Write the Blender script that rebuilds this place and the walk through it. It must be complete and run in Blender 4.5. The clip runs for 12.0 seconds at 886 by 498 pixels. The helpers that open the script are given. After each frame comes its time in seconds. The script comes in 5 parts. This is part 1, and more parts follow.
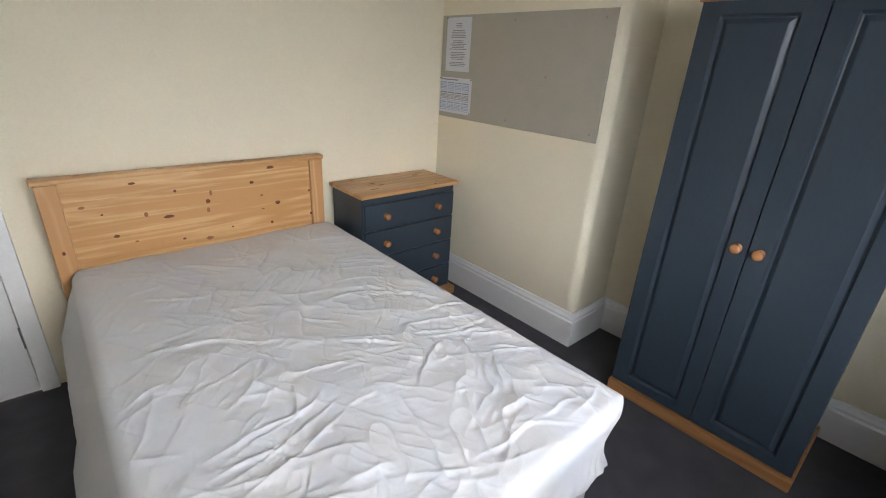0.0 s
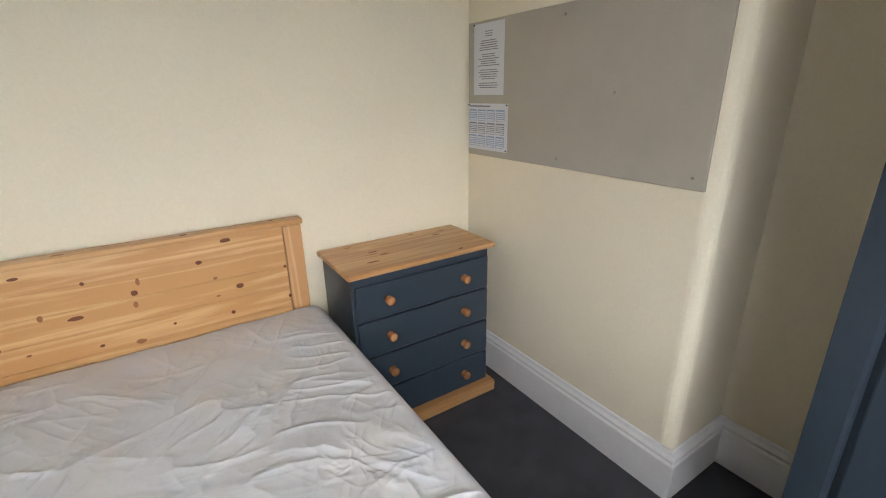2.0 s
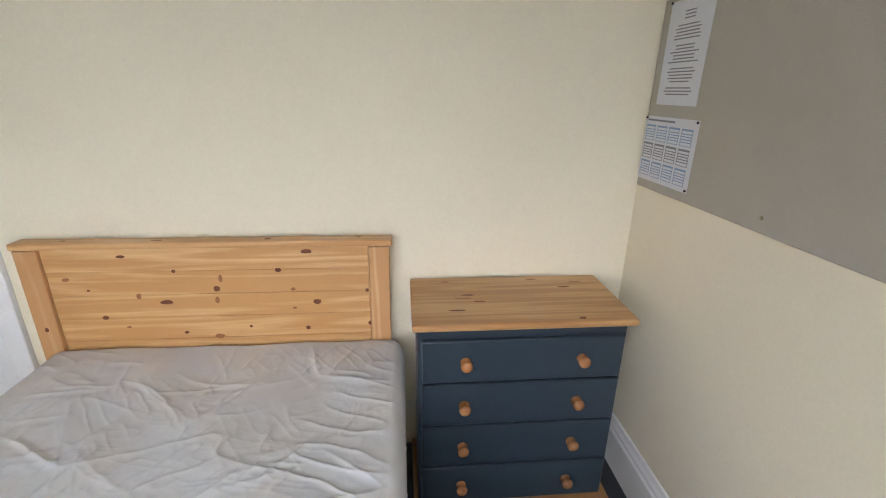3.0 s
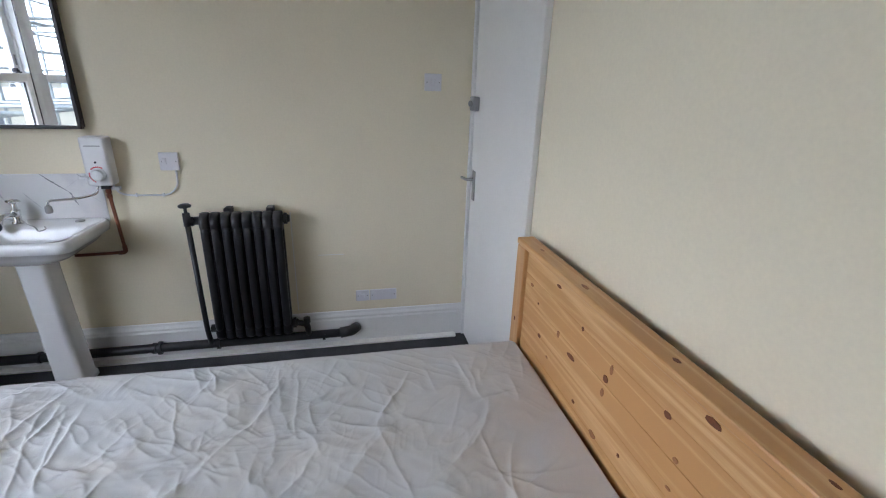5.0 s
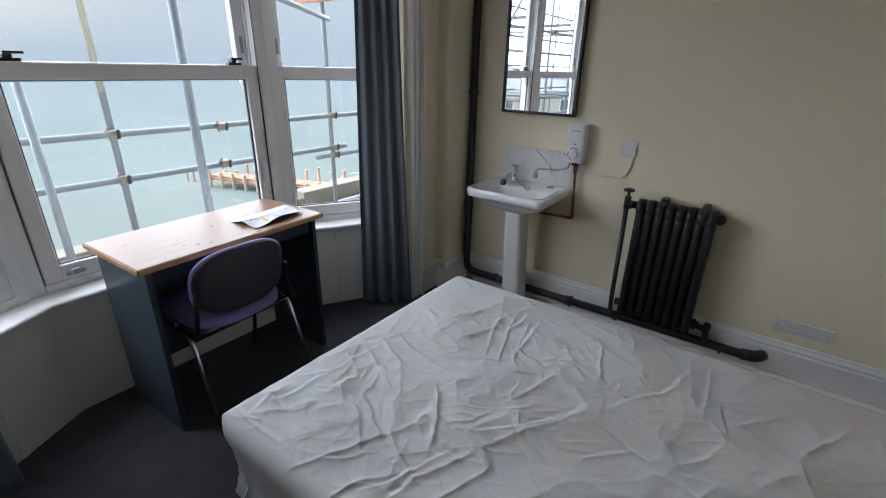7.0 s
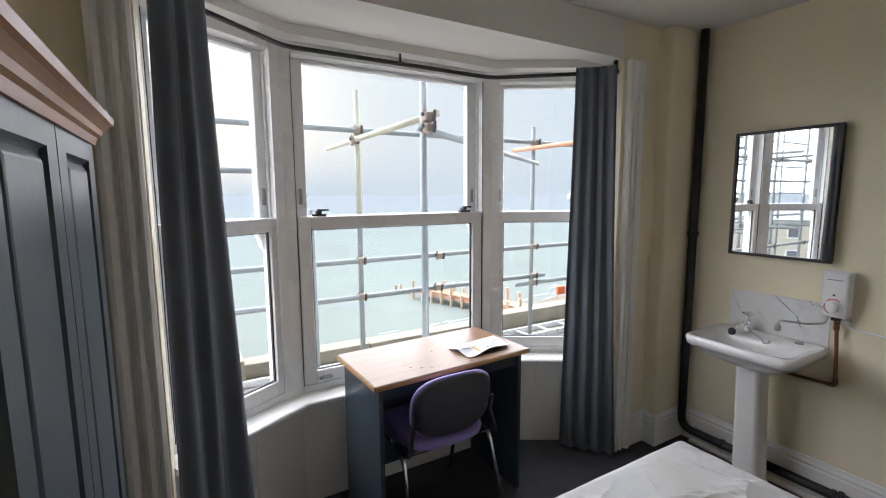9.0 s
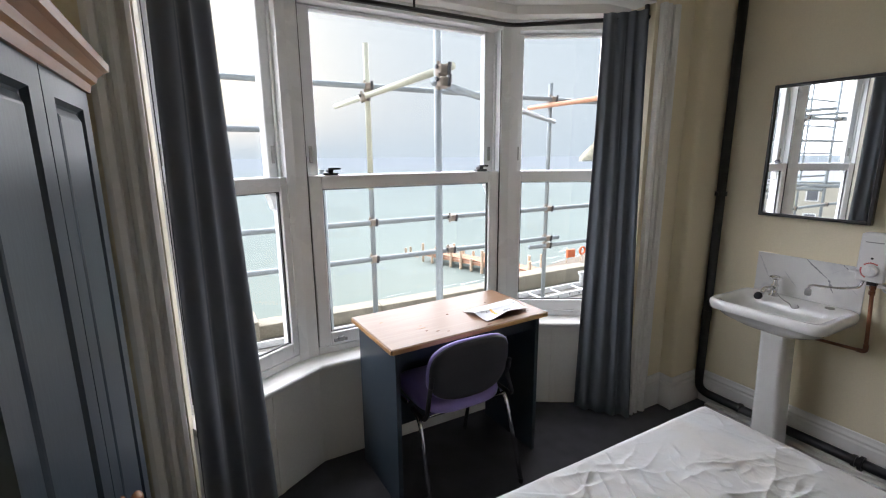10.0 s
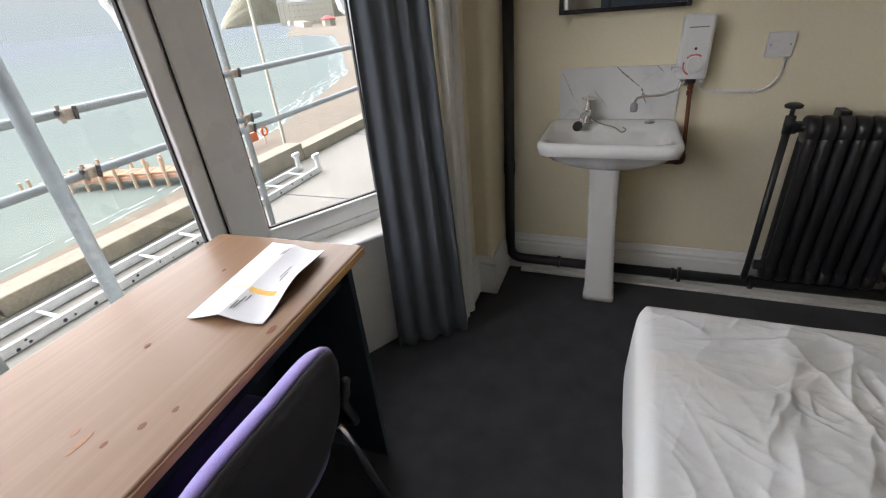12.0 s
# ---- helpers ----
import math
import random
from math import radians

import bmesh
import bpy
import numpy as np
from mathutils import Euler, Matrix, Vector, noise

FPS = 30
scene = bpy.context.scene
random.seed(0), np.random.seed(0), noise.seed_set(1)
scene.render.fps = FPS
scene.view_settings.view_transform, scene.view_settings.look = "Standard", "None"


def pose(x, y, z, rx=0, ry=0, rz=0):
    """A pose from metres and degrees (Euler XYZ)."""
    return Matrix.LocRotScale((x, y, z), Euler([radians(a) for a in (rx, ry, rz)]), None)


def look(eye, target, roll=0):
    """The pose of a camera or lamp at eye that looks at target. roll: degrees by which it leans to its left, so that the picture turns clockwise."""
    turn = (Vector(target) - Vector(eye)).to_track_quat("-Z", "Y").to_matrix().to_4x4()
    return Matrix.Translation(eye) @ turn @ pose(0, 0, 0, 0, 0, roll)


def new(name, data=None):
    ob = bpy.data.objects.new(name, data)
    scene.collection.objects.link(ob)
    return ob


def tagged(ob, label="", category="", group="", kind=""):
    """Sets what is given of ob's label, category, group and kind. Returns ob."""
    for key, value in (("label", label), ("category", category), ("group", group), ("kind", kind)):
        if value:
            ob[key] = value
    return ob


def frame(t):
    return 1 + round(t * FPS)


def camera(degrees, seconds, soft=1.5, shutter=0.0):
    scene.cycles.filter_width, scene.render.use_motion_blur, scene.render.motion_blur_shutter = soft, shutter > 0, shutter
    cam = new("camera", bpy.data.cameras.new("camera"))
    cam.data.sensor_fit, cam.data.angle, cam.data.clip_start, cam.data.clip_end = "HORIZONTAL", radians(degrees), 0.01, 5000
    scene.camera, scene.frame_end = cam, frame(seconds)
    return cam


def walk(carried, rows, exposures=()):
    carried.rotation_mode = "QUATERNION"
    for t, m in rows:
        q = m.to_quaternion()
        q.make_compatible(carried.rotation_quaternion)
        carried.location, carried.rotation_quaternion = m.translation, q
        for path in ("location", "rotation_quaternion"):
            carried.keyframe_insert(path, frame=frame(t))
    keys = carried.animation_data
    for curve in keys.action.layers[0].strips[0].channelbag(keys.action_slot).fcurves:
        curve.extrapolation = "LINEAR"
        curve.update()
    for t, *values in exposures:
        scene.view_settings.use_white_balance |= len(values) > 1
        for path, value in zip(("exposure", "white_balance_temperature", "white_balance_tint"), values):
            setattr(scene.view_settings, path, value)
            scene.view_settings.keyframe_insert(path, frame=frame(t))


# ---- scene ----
cam = camera(89.5, 12.0, soft=1.1)
PATH = [
    (0, (0.405, 0.45, 1.445), (1.64, 1.821, 0.673), 3.3),
    (0.5, (0.369, 0.494, 1.448), (1.316, 2.124, 0.779), 2.1),
    (0.9, (0.423, 0.647, 1.473), (1.236, 2.389, 0.921), 0.5),
    (1, (0.425, 0.708, 1.47), (1.28, 2.427, 0.909), 0.3),
    (1.5, (0.653, 0.853, 1.43), (1.645, 2.475, 0.811), -1.0),
    (2, (1.049, 0.947, 1.412), (2.074, 2.531, 0.748), -1.0),
    (2.5, (1.378, 1.084, 1.41), (2.085, 2.831, 0.74), 0.7),
    (2.7, (1.46, 1.135, 1.428), (1.974, 2.948, 0.758), 0.9),
    (4.3, (1.68, 1.923, 1.414), (0.258, 3.174, 0.772), 2.0),
    (4.5, (1.681, 1.979, 1.412), (0.092, 3.008, 0.766), 2.1),
    (5, (1.738, 2.1, 1.437), (-0.1, 2.511, 0.762), 1.8),
    (5.5, (1.804, 2.083, 1.441), (-0.062, 2.031, 0.724), 1.6),
    (6, (1.846, 2.011, 1.454), (0.04, 1.592, 0.703), 1.8),
    (6.5, (1.905, 1.963, 1.465), (0.228, 1.184, 0.704), 1.7),
    (7, (1.959, 1.92, 1.466), (0.459, 0.831, 0.714), 1.3),
    (7.5, (2.023, 1.873, 1.478), (0.695, 0.548, 0.784), 1.3),
    (7.7, (2.044, 1.863, 1.483), (0.777, 0.457, 0.838), 1.2),
    (9.3, (2.07, 1.866, 1.582), (1.108, 0.126, 1.366), -0.5),
    (9.5, (2.067, 1.858, 1.589), (1.118, 0.114, 1.352), -0.5),
    (10, (2.061, 1.781, 1.542), (1.12, 0.064, 1.136), -0.4),
    (10.5, (2.021, 1.634, 1.437), (1.065, -0.004, 0.801), -1.5),
    (11, (1.82, 1.415, 1.371), (0.735, -0.042, 0.536), -3.6),
    (11.4, (1.679, 1.117, 1.34), (0.356, -0.068, 0.419), -4.8),
    (11.5, (1.646, 1.037, 1.33), (0.273, -0.077, 0.395), -5.2),
    (12, (1.439, 0.755, 1.307), (-0.172, 0.069, 0.34), -5.4),
]
EXPOSURES = [(0, 2.86, 6300, 14.5), (1, 3.0, 6450, 15), (2.7, 3.04, 6250, 15), (4.5, 2.8, 5750, 14.5), (5.5, 2.45, 5750, 13.5), (6.5, 1.93, 5880, 12), (7.5, 2.02, 6050, 14), (9.5, 2.26, 6450, 15), (10.5, 2.15, 6400, 15.5), (11, 2.33, 6550, 14), (11.5, 2.02, 6650, 13), (12, 2.02, 6700, 14)]
walk(cam, [(t, look(eye, target, roll)) for t, eye, target, roll in PATH], EXPOSURES)

SKY_STRENGTH = 0.040
SUN_STRENGTH = 5.2

# ---- world, sun and daylight ----
world = bpy.data.worlds.new("overcast_sky")
scene.world = world
world.use_nodes = True
wn, wl = world.node_tree.nodes, world.node_tree.links
wn.clear()
sky = wn.new("ShaderNodeTexSky")
sky.sky_type = "NISHITA"
sky.sun_disc = False
sky.sun_elevation = radians(11)
sky.sun_rotation = radians(180)
sky.air_density, sky.dust_density, sky.ozone_density = 1.0, 7.0, 1.0
soft = wn.new("ShaderNodeMixRGB")
soft.inputs[0].default_value = 0.94
soft.inputs[2].default_value = (4.3, 4.75, 5.3, 1)
wl.new(sky.outputs[0], soft.inputs[1])
cloud, cramp, ccoord, cmap = wn.new("ShaderNodeTexNoise"), wn.new("ShaderNodeMixRGB"), wn.new("ShaderNodeTexCoord"), wn.new("ShaderNodeMapping")
cmap.inputs["Scale"].default_value = (1.0, 1.0, 3.0)
cloud.inputs["Scale"].default_value, cloud.inputs["Detail"].default_value = 2.2, 5
wl.new(ccoord.outputs["Generated"], cmap.inputs[0]), wl.new(cmap.outputs[0], cloud.inputs[0]), wl.new(cloud.outputs[0], cramp.inputs[0])
cramp.inputs[1].default_value, cramp.inputs[2].default_value = (3.55, 4.25, 4.85, 1), (4.6, 5.2, 5.55, 1)
wl.new(cramp.outputs[0], soft.inputs[2])
back = wn.new("ShaderNodeBackground")
back.inputs[1].default_value = SKY_STRENGTH
wl.new(soft.outputs[0], back.inputs[0])
wout = wn.new("ShaderNodeOutputWorld")
wl.new(back.outputs[0], wout.inputs[0])

sun_data = bpy.data.lights.new("sun", "SUN")
sun_data.energy, sun_data.angle, sun_data.color = SUN_STRENGTH, radians(160), (0.95, 0.955, 1.0)
sun = new("sun", sun_data)
sun.matrix_world = look((1.0, -20, 4.6), (1.0, 0.8, 0.6))


# ---- materials ----
def rgb(r, g, b):
    return (r, g, b, 1.0)


def material(name, base, rough=0.6, metal=0.0, spread=0.08, scale=6.0, fine=60.0, bump=0.05, stretch=(1, 1, 1), spec=0.5, coat=0.0, sheen=0.0, dist=0.01):
    """A plain surface with two scales of colour variation and a fine relief."""
    m = bpy.data.materials.new(name)
    m.use_nodes = True
    n, l = m.node_tree.nodes, m.node_tree.links
    b = n["Principled BSDF"]
    b.inputs["Roughness"].default_value, b.inputs["Metallic"].default_value = rough, metal
    b.inputs["Specular IOR Level"].default_value = spec
    b.inputs["Coat Weight"].default_value, b.inputs["Sheen Weight"].default_value = coat, sheen
    co, mp = n.new("ShaderNodeTexCoord"), n.new("ShaderNodeMapping")
    mp.inputs["Scale"].default_value = stretch
    l.new(co.outputs["Object"], mp.inputs[0])
    big, small = n.new("ShaderNodeTexNoise"), n.new("ShaderNodeTexNoise")
    big.inputs["Scale"].default_value, big.inputs["Detail"].default_value = scale, 4
    small.inputs["Scale"].default_value, small.inputs["Detail"].default_value = fine, 3
    l.new(mp.outputs[0], big.inputs[0]), l.new(mp.outputs[0], small.inputs[0])
    add = n.new("ShaderNodeMath")
    add.operation = "ADD"
    l.new(big.outputs[0], add.inputs[0]), l.new(small.outputs[0], add.inputs[1])
    ramp = n.new("ShaderNodeMapRange")
    ramp.inputs[1].default_value, ramp.inputs[2].default_value = 0.6, 1.4
    ramp.inputs[3].default_value, ramp.inputs[4].default_value = 1 - spread, 1 + spread
    l.new(add.outputs[0], ramp.inputs[0])
    mul = n.new("ShaderNodeMixRGB")
    mul.blend_type = "MULTIPLY"
    mul.inputs[0].default_value = 1
    mul.inputs[1].default_value = rgb(*base)
    l.new(ramp.outputs[0], mul.inputs[2])
    l.new(mul.outputs[0], b.inputs["Base Color"])
    rr = n.new("ShaderNodeMapRange")
    rr.inputs[1].default_value, rr.inputs[2].default_value = 0.3, 0.7
    rr.inputs[3].default_value, rr.inputs[4].default_value = max(0.0, rough - (0.06 if rough > 0.4 else 0.015)), min(1, rough + (0.06 if rough > 0.4 else 0.015))
    l.new(big.outputs[0], rr.inputs[0]), l.new(rr.outputs[0], b.inputs["Roughness"])
    if bump:
        bu = n.new("ShaderNodeBump")
        bu.inputs["Strength"].default_value, bu.inputs["Distance"].default_value = bump, dist
        l.new(add.outputs[0], bu.inputs["Height"]), l.new(bu.outputs[0], b.inputs["Normal"])
    return m


def pine(name, light, dark, axis=0, rough=0.42, grain=16.0):
    """Varnished softwood with grain running along one axis."""
    m = bpy.data.materials.new(name)
    m.use_nodes = True
    n, l = m.node_tree.nodes, m.node_tree.links
    b = n["Principled BSDF"]
    b.inputs["Coat Weight"].default_value, b.inputs["Coat Roughness"].default_value = 0.0 if rough == 0.36 else 0.15, 0.3
    b.inputs["Specular IOR Level"].default_value = 0.28 if rough == 0.36 else 0.5
    co, mp = n.new("ShaderNodeTexCoord"), n.new("ShaderNodeMapping")
    s = [1.0, 1.0, 1.0]
    s[axis] = 0.05
    mp.inputs["Scale"].default_value = s
    l.new(co.outputs["Object"], mp.inputs[0])
    warp, fibre, tone = (n.new("ShaderNodeTexNoise") for _ in range(3))
    warp.inputs["Scale"].default_value, warp.inputs["Detail"].default_value = grain, 2
    warp.inputs["Distortion"].default_value = 0.25
    fibre.inputs["Scale"].default_value, fibre.inputs["Detail"].default_value = grain * 14, 3
    tone.inputs["Scale"].default_value = 3.0
    for t in (warp, fibre, tone):
        l.new(mp.outputs[0], t.inputs[0])
    rings = n.new("ShaderNodeMath")
    rings.operation = "MULTIPLY"
    rings.inputs[1].default_value = 4.5
    l.new(warp.outputs[0], rings.inputs[0])
    frac = n.new("ShaderNodeMath")
    frac.operation = "PINGPONG"
    frac.inputs[1].default_value = 0.5
    l.new(rings.outputs[0], frac.inputs[0])
    mix1 = n.new("ShaderNodeMath")
    mix1.operation = "MULTIPLY_ADD"
    mix1.inputs[1].default_value = 0.45
    l.new(fibre.outputs[0], mix1.inputs[0]), l.new(frac.outputs[0], mix1.inputs[2])
    mix2 = n.new("ShaderNodeMath")
    mix2.operation = "MULTIPLY_ADD"
    mix2.inputs[1].default_value = 0.6
    l.new(tone.outputs[0], mix2.inputs[0]), l.new(mix1.outputs[0], mix2.inputs[2])
    info, jig = n.new("ShaderNodeObjectInfo"), n.new("ShaderNodeMath")
    jig.operation = "MULTIPLY_ADD"
    jig.inputs[1].default_value = 0.28
    l.new(info.outputs["Random"], jig.inputs[0]), l.new(mix2.outputs[0], jig.inputs[2])
    mix2 = jig
    ramp = n.new("ShaderNodeValToRGB")
    ramp.color_ramp.elements[0].position, ramp.color_ramp.elements[1].position = 0.40, 1.45
    ramp.color_ramp.elements[0].color, ramp.color_ramp.elements[1].color = rgb(*light), rgb(*dark)
    l.new(mix2.outputs[0], ramp.inputs[0])
    l.new(ramp.outputs[0], b.inputs["Base Color"])
    b.inputs["Roughness"].default_value = rough
    bu = n.new("ShaderNodeBump")
    bu.inputs["Strength"].default_value, bu.inputs["Distance"].default_value = 0.06, 0.004
    l.new(mix1.outputs[0], bu.inputs["Height"]), l.new(bu.outputs[0], b.inputs["Normal"])
    return m


def glass(name):
    m = bpy.data.materials.new(name)
    m.use_nodes = True
    n, l = m.node_tree.nodes, m.node_tree.links
    n.clear()
    o, mx, tr, gl, fr = (n.new(k) for k in ("ShaderNodeOutputMaterial", "ShaderNodeMixShader", "ShaderNodeBsdfTransparent", "ShaderNodeBsdfGlossy", "ShaderNodeLayerWeight"))
    tr.inputs[0].default_value = rgb(0.96, 0.975, 0.97)
    gl.inputs["Roughness"].default_value = 0.02
    fr.inputs[0].default_value = 0.5
    pw, ad = n.new("ShaderNodeMath"), n.new("ShaderNodeMath")
    pw.operation, ad.operation = "POWER", "MULTIPLY_ADD"
    pw.inputs[1].default_value, ad.inputs[1].default_value, ad.inputs[2].default_value = 5.0, 0.8, 0.03
    l.new(fr.outputs["Facing"], pw.inputs[0]), l.new(pw.outputs[0], ad.inputs[0])
    l.new(ad.outputs[0], mx.inputs[0]), l.new(tr.outputs[0], mx.inputs[1]), l.new(gl.outputs[0], mx.inputs[2]), l.new(mx.outputs[0], o.inputs[0])
    return m


M_WALL = material("magnolia_wall_paint", (0.82, 0.748, 0.57), 0.75, spread=0.04, scale=2.2, fine=110, bump=0.015)
M_WHITE = material("white_gloss_paint", (0.81, 0.806, 0.788), 0.35, spread=0.03, scale=5, fine=70, bump=0.03)
M_CEIL = material("white_ceiling_paint", (0.78, 0.77, 0.74), 0.8, spread=0.03, scale=3, fine=120, bump=0.05)
M_DADO = material("white_painted_plaster", (0.83, 0.815, 0.775), 0.6, spread=0.04, scale=4, fine=80, bump=0.08)
M_CARPET = material("charcoal_carpet", (0.066, 0.066, 0.072), 0.95, spread=0.35, scale=9, fine=420, bump=0.5, spec=0.1, dist=0.006, sheen=0.05)
M_UPVC = material("white_upvc", (0.82, 0.83, 0.84), 0.28, spread=0.02, scale=4, fine=40, bump=0.01)
M_GASKET = material("black_rubber_gasket", (0.02, 0.02, 0.02), 0.6, bump=0.0)
M_GLASS = glass("window_glass")
M_BLUE = material("blue_grey_painted_wood", (0.036, 0.050, 0.064), 0.30, spread=0.10, scale=5, fine=90, bump=0.02, stretch=(1, 1, 0.35), spec=0.32)
M_PINE = pine("varnished_pine", (0.76, 0.51, 0.25), (0.54, 0.285, 0.10), 0)
M_PINE_Z = pine("varnished_pine_upright", (0.74, 0.51, 0.27), (0.56, 0.30, 0.12), 2)
M_PINE_DARK = pine("orange_pine", (0.68, 0.43, 0.19), (0.47, 0.24, 0.085), 0)
M_PINE_DARK_Y = pine("orange_pine_across", (0.44, 0.225, 0.09), (0.31, 0.135, 0.045), 1, rough=0.36)
M_DESK = pine("desk_pine_top", (0.295, 0.185, 0.121), (0.245, 0.146, 0.088), 0, rough=0.36)
M_KNOT = material("pine_knot", (0.16, 0.048, 0.014), 0.6, spread=0.3, scale=60, fine=300, bump=0.02)
M_KNOT_SOFT = material("pale_pine_knot", (0.30, 0.12, 0.04), 0.45, spread=0.3, scale=60, fine=300, bump=0.02)
M_KNOB = pine("turned_wood_knob", (0.55, 0.26, 0.12), (0.40, 0.17, 0.06), 1, rough=0.25)
M_SHEET = material("white_cotton_cover", (0.64, 0.64, 0.65), 0.9, spread=0.085, scale=2.4, fine=500, bump=0.08, dist=0.002, spec=0.15)
M_SHEET_SIDE = material("grey_elasticated_fabric", (0.42, 0.42, 0.43), 0.9, spread=0.15, scale=12, fine=300, bump=0.1)
M_BOARD = material("grey_felt_board", (0.43, 0.395, 0.318), 0.95, spread=0.06, scale=8, fine=500, bump=0.1, dist=0.003)
M_PAPER = material("white_paper", (0.66, 0.665, 0.685), 0.8, spread=0.02, scale=8, fine=60, bump=0.02)
M_INK = material("grey_print", (0.22, 0.22, 0.24), 0.8, bump=0)
M_CALBLUE = material("pale_blue_print", (0.24, 0.34, 0.50), 0.8, bump=0)
M_ORANGE = material("orange_print", (0.85, 0.48, 0.12), 0.8, bump=0)
M_STRIP = material("pale_yellow_print", (0.80, 0.68, 0.42), 0.8, bump=0)
M_IRON = material("black_cast_iron_paint", (0.019, 0.019, 0.021), 0.33, spread=0.3, scale=14, fine=120, bump=0.15, dist=0.004)
M_BLACK = material("black_lacquer_frame", (0.012, 0.011, 0.012), 0.35, spread=0.2, bump=0.03)
M_CERAMIC = material("white_glazed_ceramic", (0.82, 0.82, 0.82), 0.10, spread=0.015, scale=3, fine=20, bump=0.0, coat=0.3)
M_CHROME = material("chrome", (0.75, 0.75, 0.76), 0.12, metal=1.0, spread=0.05, bump=0.0)
M_STEEL = material("satin_steel", (0.38, 0.38, 0.37), 0.35, metal=1.0, spread=0.1, bump=0.0)
M_BRASS = material("tarnished_screw", (0.35, 0.30, 0.20), 0.4, metal=1.0, bump=0)
M_COPPER = material("tarnished_copper", (0.20, 0.085, 0.05), 0.38, metal=0.9, spread=0.35, scale=20, fine=90, bump=0.03)
M_PLASTIC = material("white_plastic", (0.80, 0.80, 0.81), 0.30, spread=0.015, bump=0.0)
M_PLATE = material("aged_white_plate_plastic", (0.72, 0.70, 0.715), 0.35, spread=0.02, bump=0.0)
M_GREYPL = material("grey_plastic", (0.30, 0.30, 0.31), 0.4, spread=0.05, bump=0.0)
M_RED = material("red_dial_print", (0.60, 0.08, 0.10), 0.4, bump=0.0)
M_CURTAIN = material("slate_grey_curtain", (0.118, 0.133, 0.153), 0.85, spread=0.10, scale=7, fine=350, bump=0.10, dist=0.003, sheen=0.15, spec=0.2)
M_PURPLE = material("purple_upholstery", (0.26, 0.205, 0.50), 0.95, spread=0.16, scale=15, fine=420, bump=0.2, dist=0.003, sheen=0.3)
M_SHELL = material("black_plastic_shell", (0.026, 0.025, 0.031), 0.55, spread=0.2, fine=300, bump=0.12, dist=0.002)
M_SCAF = material("galvanised_scaffold_tube", (0.24, 0.27, 0.29), 0.5, metal=0.25, spread=0.25, scale=9, fine=60, bump=0.06)
M_RUST = material("rusty_scaffold_coupler", (0.30, 0.25, 0.21), 0.75, metal=0.2, spread=0.4, scale=30, fine=150, bump=0.3)
M_YELLOW = material("yellow_painted_tube", (0.42, 0.42, 0.33), 0.5, spread=0.2, bump=0.05)
M_RUSTTUBE = material("rust_red_scaffold_tube", (0.45, 0.22, 0.13), 0.6, spread=0.3, scale=12, bump=0.1)
M_CONCRETE = material("weathered_concrete", (0.27, 0.24, 0.185), 0.9, spread=0.3, scale=5, fine=45, bump=0.4, dist=0.02)
M_ROOFING = material("pale_flat_roof", (0.235, 0.22, 0.195), 0.9, spread=0.18, scale=2.5, fine=50, bump=0.2, dist=0.02)
M_ALU = material("paint_splashed_aluminium", (0.62, 0.63, 0.64), 0.45, metal=0.4, spread=0.2, scale=18, fine=90, bump=0.05)
M_POST_SEA = material("bleached_timber_post", (0.60, 0.45, 0.33), 0.9, spread=0.25, scale=2, fine=12, bump=0.3, dist=0.05)
M_VEIN = material("grey_marble_vein", (0.30, 0.30, 0.33), 0.25, spread=0.35, scale=40, fine=160, bump=0)
M_VEIN_PALE = material("pale_marble_vein", (0.60, 0.60, 0.62), 0.2, spread=0.12, scale=40, fine=160, bump=0)
M_SIGN = material("yellow_sign_paint", (0.75, 0.52, 0.06), 0.5, spread=0.08, bump=0.02)
M_BUOY = material("orange_lifebuoy_plastic", (0.75, 0.16, 0.05), 0.5, spread=0.08, bump=0.02)
M_NET = material("green_scaffold_netting", (0.16, 0.30, 0.27), 0.9, spread=0.2, scale=0.3, fine=3, bump=0.1)
M_TILE = material("red_kiosk_roof", (0.48, 0.12, 0.12), 0.8, spread=0.15, bump=0.05)
M_WOOD_SEA = material("weathered_orange_timber", (0.50, 0.27, 0.175), 0.9, spread=0.3, scale=2, fine=12, bump=0.3, dist=0.05)
M_SAND = material("wet_shingle_beach", (0.17, 0.135, 0.10), 0.95, spread=0.2, scale=0.05, fine=1.2, bump=0.3, dist=0.2)
M_CLIFF = material("grassy_cliff", (0.30, 0.275, 0.205), 0.95, spread=0.35, scale=0.035, fine=0.3, bump=0.5, dist=4)
M_STUCCO = material("cream_stucco", (0.48, 0.45, 0.38), 0.85, spread=0.08, scale=0.6, fine=6, bump=0.1)
M_SLATE = material("grey_slate_roof", (0.26, 0.26, 0.28), 0.7, spread=0.15, scale=1, fine=8, bump=0.2)
M_DARKGLASS = material("dark_window_pane", (0.14, 0.15, 0.17), 0.1, spread=0.2, bump=0)


